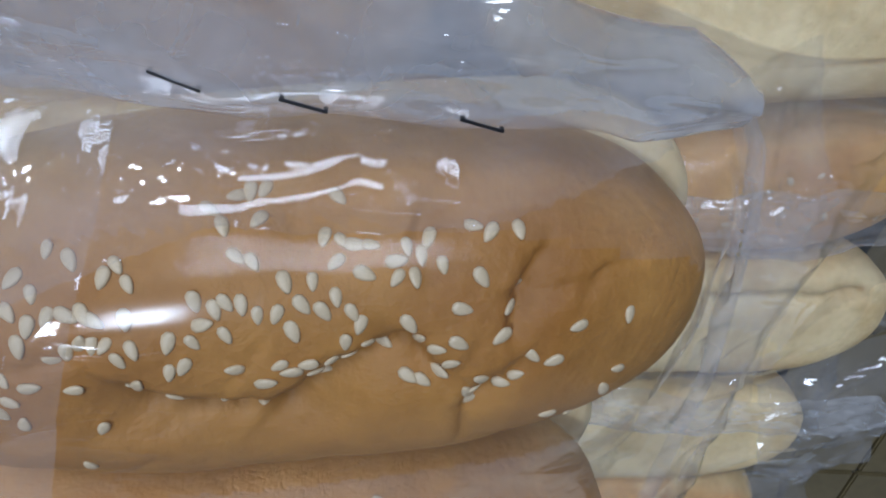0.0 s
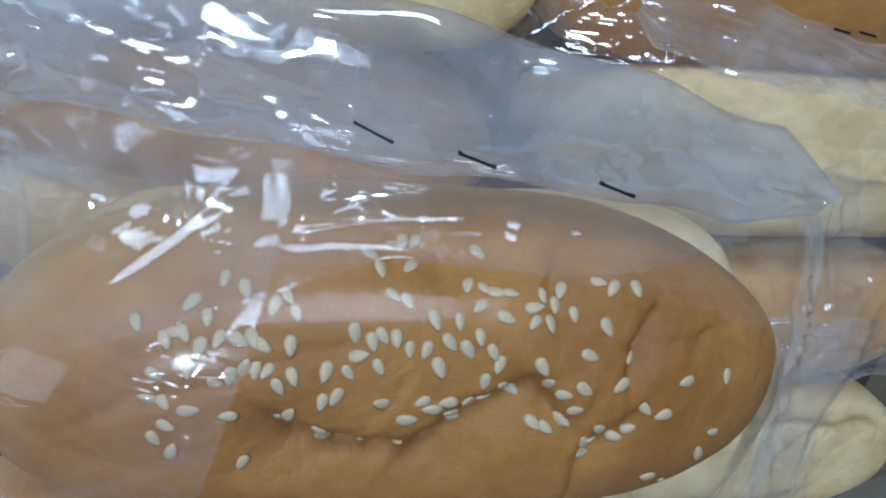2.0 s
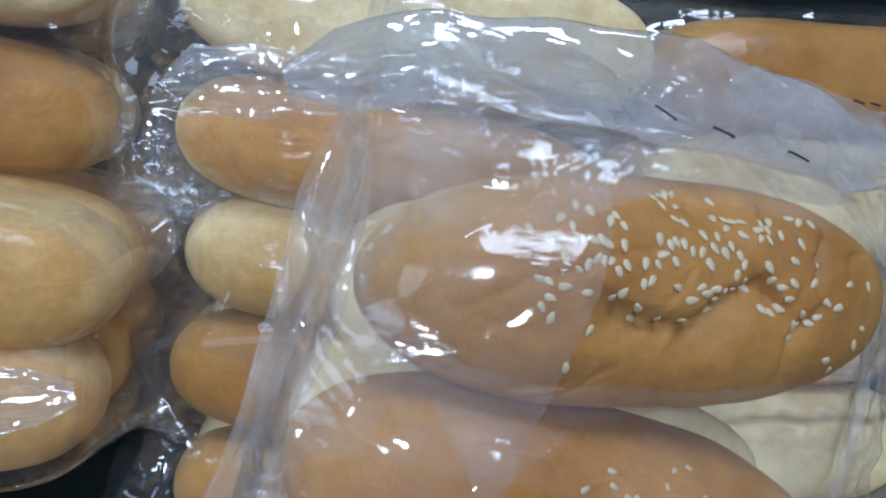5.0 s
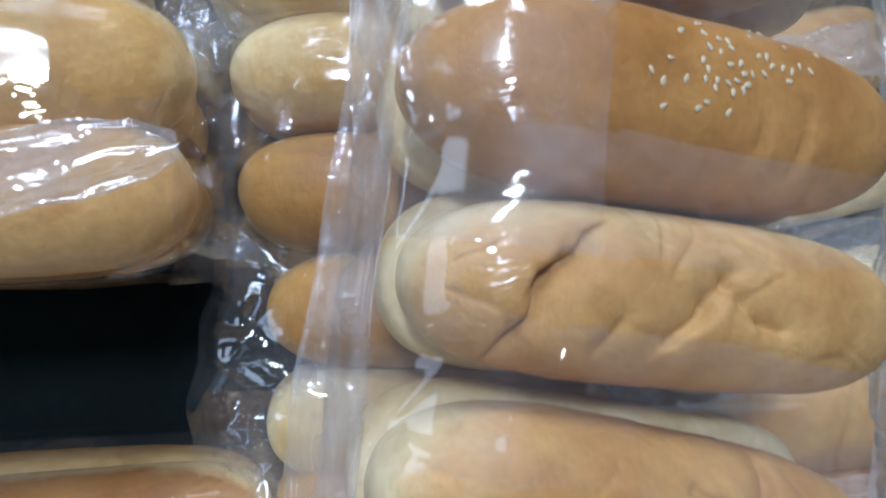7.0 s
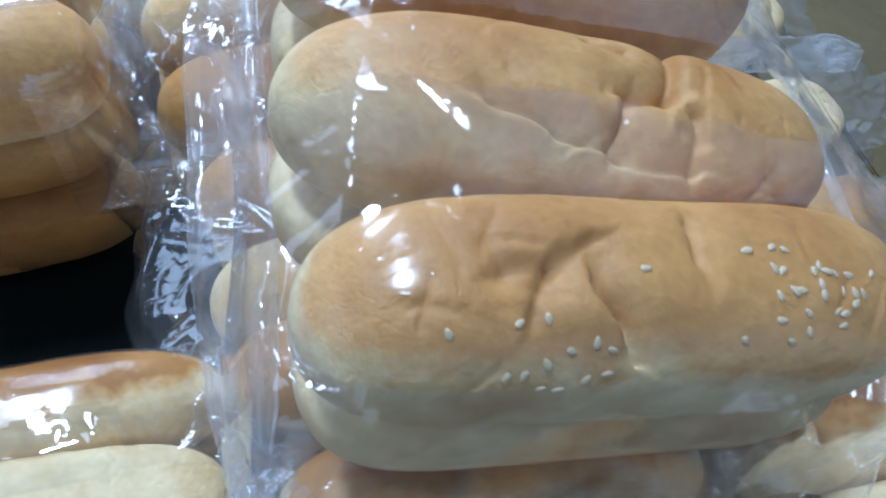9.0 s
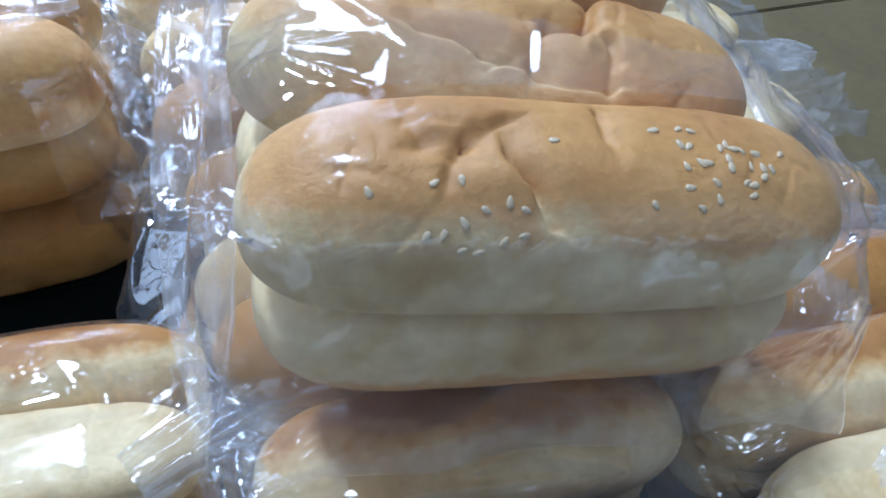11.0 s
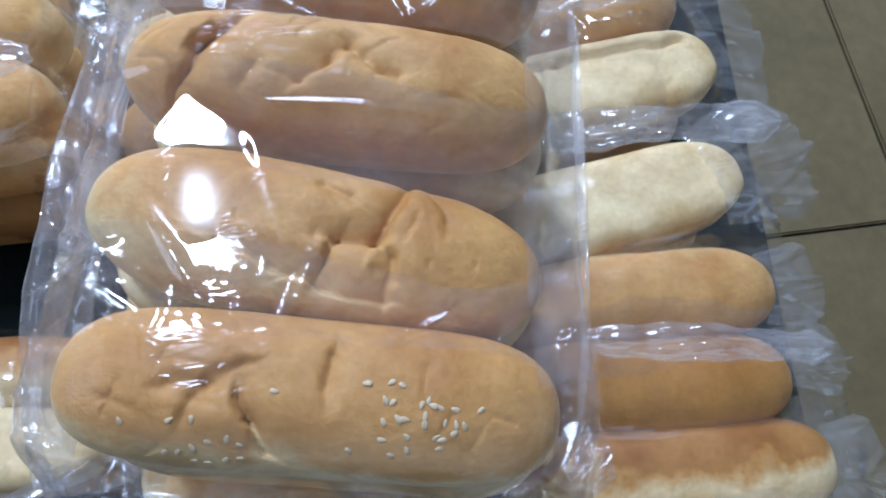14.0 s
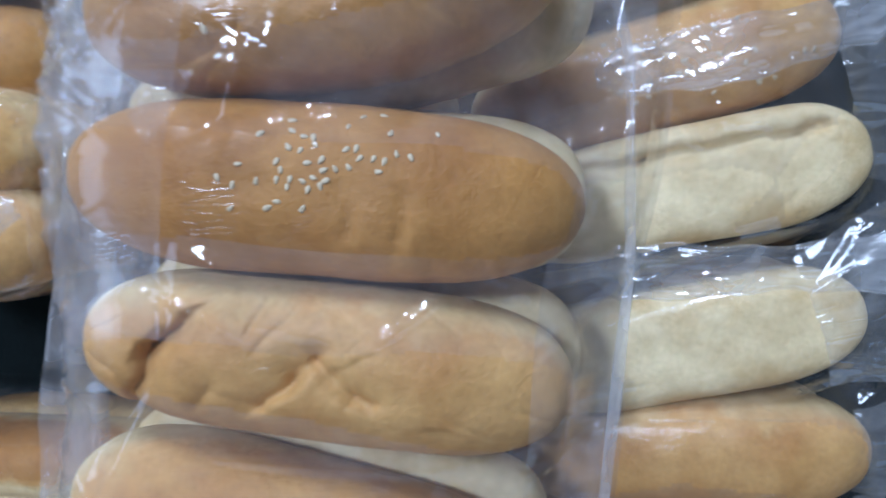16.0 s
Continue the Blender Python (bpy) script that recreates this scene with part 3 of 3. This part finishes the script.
b5 = build_loaf(B5, TWOTONE, "brown bun with cream sides, a torn crease and sesame", 15, nu=260, nv=180, group="buns of the top bag",
    creases=((-0.0193, -0.0045, -0.0163, -0.0115, 0.0036, 0.0013, 0.0026), (-0.0163, -0.0115, -0.0092, -0.0182, 0.0036, 0.0013, 0.0026), (-0.018, 0.005, -0.0286, -0.0016, 0.0018, 0.0013, 0.0014), (-0.0286, -0.0009, -0.0385, -0.0026, 0.0018, 0.0025, 0.001), (0.0048, 0.0101, 0.0044, -0.0004, 0.0022, 0.0016, 0.0012), (-0.041, 0.003, -0.0385, -0.0026, 0.0015, 0.0025, 0), (-0.0286, -0.0009, -0.0346, -0.0109, 0.0015, 0.002, 0.001)))
for k, q in enumerate(LOWER):
    build_loaf(q, TWOTONE, "upside-down bun in the lower row of the bag", 30 + k, nu=60, nv=40, group="buns under the top row")
MM = 0.001
seeds_west = [(-41.4, 16.7), (-39.7, 6.8), (-39.1, 1), (-38.8, 10.5), (-37.7, 6.4), (-37.4, 14.9), (-37.4, 3.1), (-36.8, -1.2), (-36, 15.9), (-34.9, 15.8), (-34.3, 11.6), (-34.2, 5.5), (-34, 19.4), (-32.6, 14.2), (-31.7, 17.8), (-31.3, -12.5), (-30.7, 8.9), (-30, 15.3), (-29.6, 22.1), (-28.9, 4.3), (-28.6, 10.1), (-27.5, 15.4), (-27.1, -4), (-26.6, 21.2), (-26.5, 11.5), (-25.4, 15.5), (-25.1, 11.2), (-24.1, 14.7), (-23.4, 11.1), (-22.5, 19.4), (-21.9, 9.1), (-21.9, 3.2), (-20.7, 20.6), (-20.4, 4.6), (-20.2, 14.6), (-19.9, 10.5), (-19.4, 18.6), (-16, 1.3), (-15.7, 6.6), (-15.3, -2), (-15.2, 11), (-13.7, 7.3)]
seeds_middle = [(-12, 10.8), (-11.1, 16.2), (-10.5, 13.1), (-9.6, -1.4), (-8.6, 25), (-8.6, 15.1), (-7.6, 11.6), (-7.1, 23.3), (-7.1, 15.9), (-7.1, 6.2), (-5.4, 20.6), (-5.3, 25.4), (-5.1, 15.5), (-4.1, -1.4), (-3.4, 25.6), (-3.3, 19.9), (-3.2, 3.4), (-3.1, 14), (-2.4, 23.1), (-1.4, 25.8), (-1, 6.3), (-0.6, 13.9), (0.5, 5), (0.8, 17.6), (1.3, 11.4), (2.9, 14.9), (2.9, 6.1), (3.7, 3.6), (4.5, 17.4), (4.7, 0.3), (5.6, 13.9), (6.2, 5.6), (6.4, 21.1), (7.5, 15.6), (7.6, 4.9), (7.8, 19.2), (8.3, 9.3), (8.6, 24.7), (8.6, 6), (8.8, 21), (9.5, 13.5), (10.5, 11.7)]
seeds_east = [(10.6, 20.8), (11.3, 8.1), (11.6, 18.1), (12.7, 20.9), (13.7, 5.7), (15.9, 17.6), (16, 19.5), (16.9, 1.4), (17.2, 11.4), (17.5, 20.8), (18.4, 17.4), (18.7, 8.4), (18.9, 0.7), (19.5, 19.4), (20.7, 21.2), (21, 6.9), (21.5, 1.7), (22.3, 18.5), (23, 4.4), (24.1, 7.9), (24.7, 13), (25.5, -1.9), (26.1, -5.3), (26.8, -1.7), (27, 22.4), (27.4, 0.9), (27.6, 16.8), (29.3, 21.6), (30.4, 8), (30.9, -1.7), (31.5, 12), (33, 13.7), (33, -0.1), (33.5, 21.4), (35.3, 3.5), (38.6, 2.3), (39.4, -11.3), (42.1, 7.8), (43.8, -14.5), (48.6, -7.7), (50.4, -3.6), (50.8, 7.1)]
on_b2 = [(-14.6, 14.7), (-6.8, 19), (-6.2, 16.1), (-2.5, 14.8), (-0, 14.6), (0.7, 12.8), (12.3, 21.5), (8.9, 18.4), (17.8, 22.4), (20.7, 17.5), (-6.5, 11.7), (-3.2, 10.9), (-0.8, 7.8), (2.8, 8.8), (3.7, 6.2), (9.2, 12.1), (11.9, 12.5), (10.3, 7.5), (13.1, 10), (16.8, 10.1), (19.8, 9.6), (22.9, 11.9), (26.8, 11.2), (-9.3, 7.5), (-7.9, 5.3), (-8.8, 2.6), (-5.8, 0.9), (-5.2, 3), (-1.8, 2.8), (1.1, 3.9), (-0.2, 0.6), (3.1, 1.7), (4.3, 3.3), (6.7, 6.7), (-19.4, 6.1), (-24.9, 2.1), (-20.9, 0.3), (-14.4, 1.9), (-21, -6), (-10.7, -5), (-8.4, -3.2), (-1.3, -4.6), (18.5, 6.8), (33.4, 18)]
on_b5 = [(-9.6, -2.4), (-37.3, -12.1), (-31.3, -11.5), (-50.9, -13.2), (-21.2, -15.8), (-17.6, -17), (-26.3, -16.9), (-30.9, -18.5), (-35.1, -19.9), (-30.8, -21.6), (-21.7, -21), (-17.5, -20.3), (-38.8, -20.1), (-27, -21.9), (15.9, 2), (22.8, 2.9), (26, 2.3), (21.5, -2.3), (23.5, -2.8), (33.8, -1.3), (35.3, -2.7), (37.5, -3.2), (21.4, -8.2), (25.5, -7.1), (27.3, -7.1), (33.1, -5.7), (33.2, -7.9), (39.1, -7), (42.2, -7.3), (44.7, -7.4), (42, -9.6), (38.5, -11.8), (37, -11.1), (28.4, -11.7), (21.5, -13), (38, -14), (28.8, -15.1), (24.4, -16.7), (12.6, -16.4), (49.2, -2.6), (41.7, -3.2), (31.9, -2.8)]


def milli(places):
    return [(x * MM, y * MM) for x, y in places]


sow(b1, milli(seeds_west + seeds_middle + seeds_east), 1)
sow(b2, milli(on_b2), 2, 0.8, 80)
sow(b5, milli(on_b5), 3, 0.9, 80)
main = build_bag("long clear bag with two rows of buns lying on top", 0.018, -0.040, -13, 0.094, 0.160, UPPER + LOWER, -0.045, -0.088, 5, step=0.0011, n_folds=220, amp=0.0018, crisp=0.0018, cell=0.022, tight=0.05, stand=2, front=-0.084, sag=0.00002, cling=0.0026)

def ribbon(name, label, path, width, thick, seed, lift, mat=None, bag=None, crease=0.0032):
    """A flat folded band of film along a path of (x, y, z), wrinkled across."""
    n, k = 220, 40
    r = np.linspace(0, 1, n)
    P = np.array(path, float)
    d = np.r_[0, np.cumsum(np.hypot(*np.diff(P[:, :2], axis=0).T))]
    C = np.stack([np.interp(r * d[-1], d, P[:, j]) for j in range(3)], -1)
    T = np.gradient(C[:, :2], axis=0)
    T /= np.hypot(*T.T)[:, None]
    N = np.stack([-T[:, 1], T[:, 0]], -1)
    v = np.linspace(0, 2 * np.pi, k, endpoint=False) if mat is None else np.linspace(0, np.pi, k)
    R, V = np.meshgrid(r, v, indexing="ij")
    w = width / 2 * (1 + 0.12 * np.sin(9 * R + seed) + 0.06 * np.sin(31 * R + seed)) * np.minimum(1, 0.35 + 8 * np.minimum(R, 1 - R))
    off = w * np.cos(V)
    up = thick / 2 * np.sin(V) + lift * np.cos(V) + min(0.0006, 0.03 * width) * np.sin(40 * R + 5 * np.cos(V) + seed) * np.sin(V + 17 * R) + (0.0004 if width > 0.01 else 0.0) * wave(60 * R * d[-1], 9 * np.cos(V), 0 * R, 4, seed)
    if mat is not None and width > 0.01:
        up = up + 0.0011 * np.abs(np.sin(3.5 * V + 1.2 * np.sin(7 * R + seed))) - 0.0005
    up = up + (crease if width > 0.01 else 0.0002) * np.sin(V).clip(0, 1) * facets(R * d[-1], 0.5 * width * np.cos(V), 0.008, seed, 0.2, 1.8)
    Q = np.stack([C[:, None, 0] + off * N[:, None, 0], C[:, None, 1] + off * N[:, None, 1], C[:, None, 2] + up + UP], -1)
    ob = grid_mesh(name, Q - np.array((bag or main).location), mat or FOLD, bag or main, mat is None)
    ob.visible_shadow = mat is None
    ob["label"] = label
    return ob


ribbon("folded_mouth", "folded bag mouth of doubled bluish film", ((-0.062, 0.104, -0.022), (-0.03, 0.114, -0.012), (0.02, 0.1135, -0.008), (0.06, 0.109, -0.012), (0.098, 0.101, -0.02)), 0.021, 0.010, 3, 0.002)
ribbon("side_seam", "crumpled milky side seam", ((-0.045, 0.100, -0.03), (-0.052, 0.05, -0.028), (-0.063, 0.006, -0.028), (-0.079, -0.05, -0.028), (-0.091, -0.105, -0.03), (-0.104, -0.165, -0.05)), 0.018, 0.0014, 8, -0.004, SEAM)
ribbon("side_seam", "crumpled milky side seam", ((0.1, 0.1, -0.024), (0.107, 0.09, -0.028), (0.112, 0.075, -0.032), (0.117, 0.03, -0.036), (0.110, -0.03, -0.034), (0.098, -0.085, -0.034), (0.084, -0.15, -0.04), (0.074, -0.19, -0.055)), 0.0032, 0.001, 21, 0.001, SEAM)

def flap(label, i0, i1, j0, j1, seed):
    """A second layer of film over a part of the bag."""
    T = SHAPE["top"]
    ni, nj = T.shape[:2]
    P = T[int(i0 * ni) : int(i1 * ni), int(j0 * nj) : int(j1 * nj)].copy()
    a, b = np.meshgrid(np.linspace(0, 1, P.shape[0]), np.linspace(0, 1, P.shape[1]), indexing="ij")
    P[..., 2] += 0.0014 + 0.0006 * np.abs(wave(a, b, 0 * a, 5, seed)) + folds(P[..., 0] - P[..., 0].mean(), P[..., 1] - P[..., 1].mean(), 12, 0.03, 0.09, seed, 0.001)
    P[..., 0] += 0.003 * np.sin(5 * b + seed) * a
    ob = grid_mesh("overlapping_flap", P - np.array(main.location), FLAP, main)
    ob.visible_shadow = False
    ob["label"] = label


flap("milky overlapping layer of film", 0.02, 0.3, 0.5, 0.97, 4)
flap("milky overlapping layer of film", 0.84, 0.985, 0.14, 0.6, 9)

def veil(label, near, far, lift, seed, curl=0.0024, n_folds=10):
    """A loose sheet of film between two lines of the plan, lying on the bag, its near edge turned up."""
    T = SHAPE["top"]
    ni, nj = T.shape[:2]
    u, v = np.meshgrid(np.linspace(0, 1, 90), np.linspace(0, 1, 50), indexing="ij")
    lines = []
    for line in (near, far):
        p = np.array(line, float)
        d = np.linspace(0, 1, len(p))
        lines.append([np.interp(u, d, p[:, k]) for k in (0, 1)])
    X, Y = (lines[0][k] * (1 - v) + lines[1][k] * v for k in (0, 1))
    X = X + 0.0006 * wave(X, Y, 0 * X, 150, seed)
    th = radians(-13)
    dx, dy = X - 0.018, Y + 0.040
    i = ((((dx * np.cos(th) + dy * np.sin(th)) / 0.094 + 1) / 2) * (ni - 1)).round().astype(int).clip(2, ni - 3)
    j = ((((-dx * np.sin(th) + dy * np.cos(th)) / 0.160 + 1) / 2) * (nj - 1)).round().astype(int).clip(2, nj - 3)
    z = np.max([T[i + a, j + b, 2] for a in (-2, 0, 2) for b in (-2, 0, 2)], axis=0)
    for k in range(8):
        z[1:-1, 1:-1] = 0.25 * (z[2:, 1:-1] + z[:-2, 1:-1] + z[1:-1, 2:] + z[1:-1, :-2])
    z = z + lift + curl * np.exp(-((v / 0.13) ** 2)) + folds(X - X.mean(), Y - Y.mean(), n_folds, np.ptp(X) / 2, np.ptp(Y) / 2, seed, 0.0012)
    ob = grid_mesh("overlapping_flap", np.stack([X, Y, z], -1) - np.array(main.location), FLAP, main)
    ob.visible_shadow = False
    ob["label"] = label


veil("milky turned-back layer of film with a shiny edge", ((-0.03, 0.075), (-0.016, 0.078), (0.003, 0.084), (0.027, 0.092), (0.067, 0.091), (0.09, 0.093)), ((-0.035, 0.104), (-0.01, 0.108), (0.01, 0.109), (0.03, 0.110), (0.067, 0.106), (0.095, 0.1)), 0.001, 5)
veil("small creased flap of film with a shiny fold", ((-0.0135, 0.021), (-0.0115, 0.022)), ((-0.026, 0.043), (0.003, 0.038)), 0.002, 12, 0.0005)
veil("creased clear end panel of the bag", ((0.1, 0.035), (0.104, 0.055), (0.105, 0.075), (0.1, 0.1)), ((0.124, 0.03), (0.128, 0.055), (0.127, 0.08), (0.117, 0.106)), 0.002, 17, 0.0005, 44)

# ---- bags of the layer below and beside ----
def pair_bag(label, x, y, turn, top, seed, mats, flips, gap=0.046, L=0.15, W=0.047, extra=0.024, group="bread bags on the stand", below=None, rows=2, sesame=0, slit=False):
    """A bag with two loaves side by side over two more."""
    th = radians(turn)
    loaves = []
    for k, (m, fl) in enumerate(zip(mats, flips)):
        o = (len(mats) - 1) / 2 - k
        px, py = x - o * gap * math.sin(th), y + o * gap * math.cos(th)
        q = Loaf(px, py, top - 0.002 * (k % 2), turn + (-1) ** k * 1.5, L=L - 0.004 * k, W=W, H=0.043, flip=fl, blunt=4.6)
        bun = build_loaf(q, m, "pale underside of a bun in a clear bag" if fl else "baked bun in a clear bag", seed + k, nu=110 if slit else 72, nv=80 if slit else 48, group="bagged buns", creases=((-0.07, -0.0125, -0.01, -0.0135, 0.007, 0.0026, 0.001), (-0.01, -0.0135, 0.055, -0.011, 0.006, 0.0024, 0.001)) if slit and k else ())
        if sesame and k == 0:
            r = random.Random(seed)
            sow(bun, [(r.gauss(0.02, 0.02), r.gauss(0, 0.008)) for j in range(sesame)], seed, 0.85, 80)
        loaves.append(q)
        for row in range(1, rows):
            r = Loaf(px, py, top - 0.044 * row, turn, L=L - 0.006, W=W, H=0.042, flip=fl == (row % 2 == 0), blunt=4.6)
            build_loaf(r, below or TWOTONE, "bun in a lower row of a clear bag", seed + 20 * row + k, nu=44, nv=30, group="bagged buns")
            loaves.append(r)
    return build_bag(label, x, y, turn, L / 2 + extra, gap * len(mats) / 2 + 0.012, loaves, top - 0.044 * rows + 0.046, top + 0.001 - 0.044 * rows, seed, n_folds=70, amp=0.0022, crisp=0.0055, cell=0.02, tight=0.3, step=0.0015, stand=4, mat=SLACK, group=group)


left_near = pair_bag("clear bag of pale buns", -0.182, 0.028, -4, -0.052, 100, (PALE, FOLDED), (False, False), gap=0.035, W=0.05, rows=3, below=BROWN)
left_low = pair_bag("clear bag of cream buns beside the dark gap", -0.178, -0.118, -8, -0.096, 140, (EDGED, PALE), (False, True), gap=0.03, W=0.036, below=BROWN)
pair_bag("clear bag of buns beyond the dark gap", -0.195, 0.115, 0, -0.094, 180, (PALE, GOLD), (True, False))
pair_bag("clear bag of buns under the top bag", -0.024, 0.022, -6, -0.092, 220, (PALE, GOLD), (False, False))
pair_bag("clear bag of buns under the top bag", -0.024, -0.072, -10, -0.094, 260, (GOLD, PALE), (False, False))
pair_bag("clear bag with one golden bun under the top bag", -0.026, -0.124, -13, -0.095, 580, (GOLD,), (False,), W=0.044)
pair_bag("clear bag of cream buns at the front", -0.03, -0.196, -14, -0.098, 300, (EDGED, GOLD), (False, False))
left_far = pair_bag("clear bag of cream buns behind", -0.022, 0.110, -3, -0.082, 340, (PALE, TWOTONE), (True, False), L=0.16)
split = pair_bag("clear bag of pale split buns", 0.135, 0.012, 6, -0.094, 380, (FOLDED, PALE), (False, True), sesame=26, slit=True)
single = pair_bag("clear bag with one pale bun", 0.130, -0.075, 4, -0.100, 420, (PALE,), (True,))
golden = pair_bag("clear bag of golden buns", 0.128, -0.142, -6, -0.096, 460, (FOLDED, GOLD), (False, False), gap=0.04)
corner = pair_bag("clear bag of cream buns at the corner", 0.128, -0.225, -8, -0.100, 500, (EDGED, PALE), (False, True))
behind = pair_bag("clear bag of golden buns behind", 0.142, 0.115, 4, -0.088, 540, (GOLD, PALE), (False, True), L=0.16)

for bag, path, width in (
    (single, ((0.100, -0.040, -0.094), (0.150, -0.044, -0.090), (0.226, -0.050, -0.098)), 0.020),
    (golden, ((0.098, -0.141, -0.093), (0.150, -0.152, -0.090), (0.208, -0.164, -0.098)), 0.015),
    (split, ((0.110, 0.034, -0.092), (0.160, 0.036, -0.088), (0.218, 0.042, -0.096)), 0.021),
    (left_near, ((-0.24, 0.004, -0.05), (-0.165, 0.009, -0.047), (-0.112, 0.015, -0.056)), 0.02),
    (left_far, ((-0.100, 0.104, -0.084), (-0.050, 0.110, -0.081), (0.004, 0.120, -0.086)), 0.020),
    (behind, ((0.080, 0.128, -0.079), (0.118, 0.121, -0.077), (0.170, 0.115, -0.081)), 0.016),
    (corner, ((0.085, -0.236, -0.1), (0.125, -0.242, -0.097), (0.180, -0.250, -0.104)), 0.018),
):
    ribbon("loose_fold", "loose crumpled fold of clear film", path, width, 0.0022, int(900 + 999 * abs(path[0][0])), 0.001, LOOSE, bag, 0.0024)


def crumple(bag, x, y, z, sx, sy, sz, turn, seed):
    """A gathered end of film that fans out of a bag in sharp pleats."""
    r = np.random.RandomState(seed)
    u, v = np.meshgrid(np.linspace(0, 1, 34), np.linspace(-1, 1, 60), indexing="ij")
    reach = 1 + 0.07 * wave(v, 0 * v, 0 * v, 3, seed) - 0.25 * np.abs(v) ** 3
    fan = v * (0.75 + 0.25 * u) + 0.08 * wave(u, v, 0 * u, 2, seed + 1)
    pleats = np.zeros_like(u)
    for k in range(15):
        c, w, tilt = r.uniform(-1, 1), r.uniform(0.05, 0.16), r.normal(0, 0.35)
        pleats += r.uniform(-0.5, 0.7) * np.maximum(1 - np.abs(v - c - tilt * (u - 0.5)) / w, 0)
    body = sz * (1.1 - 0.9 * u ** 1.6) * (1 - 0.55 * v ** 2)
    P = np.stack([sx * (2.4 * u * reach - 1.3), 1.15 * sy * fan, body + 0.5 * sz * pleats * (0.4 + 0.6 * u) + 0.12 * sz * facets(sx * u * 2, sy * v, 0.008, seed)], -1)
    ob = grid_mesh("crumpled_end", P, CRUSH, bag)
    ob.visible_shadow = False
    ob["label"] = "gathered pleated end of clear film"
    ob.matrix_parent_inverse = bag.matrix_basis.inverted()
    ob.matrix_basis = pose(x, y, z + UP, 0, 0, turn)


crumple(main, 0.076, -0.190, -0.06, 0.01, 0.011, 0.008, 40, 1)
crumple(main, -0.106, -0.166, -0.062, 0.014, 0.008, 0.008, 20, 2)
for bag, x, y, z, a, b, c, turn in ((split, 0.226, 0.02, -0.122, 0.018, 0.044, 0.016, 6), (single, 0.216, -0.064, -0.116, 0.026, 0.032, 0.016, 10), (golden, 0.215, -0.128, -0.125, 0.014, 0.02, 0.013, -6), (golden, 0.212, -0.164, -0.125, 0.014, 0.016, 0.012, -6),
                                    (corner, 0.218, -0.215, -0.13, 0.014, 0.022, 0.012, -8), (left_low, -0.096, -0.148, -0.12, 0.014, 0.012, 0.012, -30), (left_far, -0.092, 0.085, -0.125, 0.014, 0.024, 0.014, 0)):
    crumple(bag, x, y, z, a, b, c, turn, int(1000 + 999 * abs(x * y)))

# ---- staples ----
def staple(x0, y0, x1, y1, z):
    d = Vector((x1 - x0, y1 - y0, 0))
    bm = bmesh.new()
    n = d.length
    n *= 0.82
    box(bm, -n / 2, n / 2, -0.00022, 0.00022, 0, 0.0004, 0.0001)
    for s in (-1, 1):
        box(bm, s * (n / 2 - 0.0003) - 0.00025, s * (n / 2 - 0.0003) + 0.00025, -0.0003, 0.0003, -0.0006, 0.0001)
    ob = part("staple", bm, STEEL, main, "dark steel staple", smooth=False)
    ob.matrix_parent_inverse = main.matrix_basis.inverted()
    ob.matrix_basis = pose((x0 + x1) / 2, (y0 + y1) / 2, z + UP, 0, 3, math.degrees(math.atan2(d.y, d.x)))


for q in ((0.019, 0.109, 0.026, 0.106, -0.0038), (0.034, 0.106, 0.041, 0.104, -0.0038), (0.056, 0.103, 0.063, 0.101, -0.0065)):
    staple(*q)

def staple_behind(bag, x, y, z, turn):
    bm = box(bmesh.new(), -0.0022, 0.0022, -0.0003, 0.0003, 0, 0.00045, 0.00012)
    ob = part("staple", bm, STEEL, bag, "dark steel staple", smooth=False)
    ob.matrix_parent_inverse = bag.matrix_basis.inverted()
    ob.matrix_basis = pose(x, y, z + UP, 0, 0, turn)


for x in (0.128, 0.1345):
    staple_behind(behind, x, 0.1275, -0.0745, -8)

# ---- floor ----
floor = tagged(part("floor", box(bmesh.new(), -2.3, 2.3, -2.3, 2.3, -0.1, -0.004), GROUT, None, smooth=False), "old dull tiled floor with dark joints", "floor", "", "structure")
me_t = bpy.data.meshes.new("floor_tile")
bm = box(bmesh.new(), -0.1405, 0.1405, -0.1405, 0.1405, -0.01, 0.0, 0.0015)
bm.to_mesh(me_t)
bm.free()
me_t.materials.append(TILE)
ang = radians(-3)
for i in range(-8, 8):
    for j in range(-8, 8):
        q = new("floor_tile", me_t)
        q.parent = floor
        px, py = (i + 0.5) * 0.2835, (j + 0.5) * 0.2835
        q.matrix_basis = Matrix.Translation((0.443 + px * math.cos(ang) - py * math.sin(ang), -0.058 + px * math.sin(ang) + py * math.cos(ang), 0.0004 * math.sin(i * 7 + j * 3))) @ pose(0, 0, 0, 0.1 * math.sin(3 * i + j), 0.1 * math.sin(5 * j + i), math.degrees(ang))
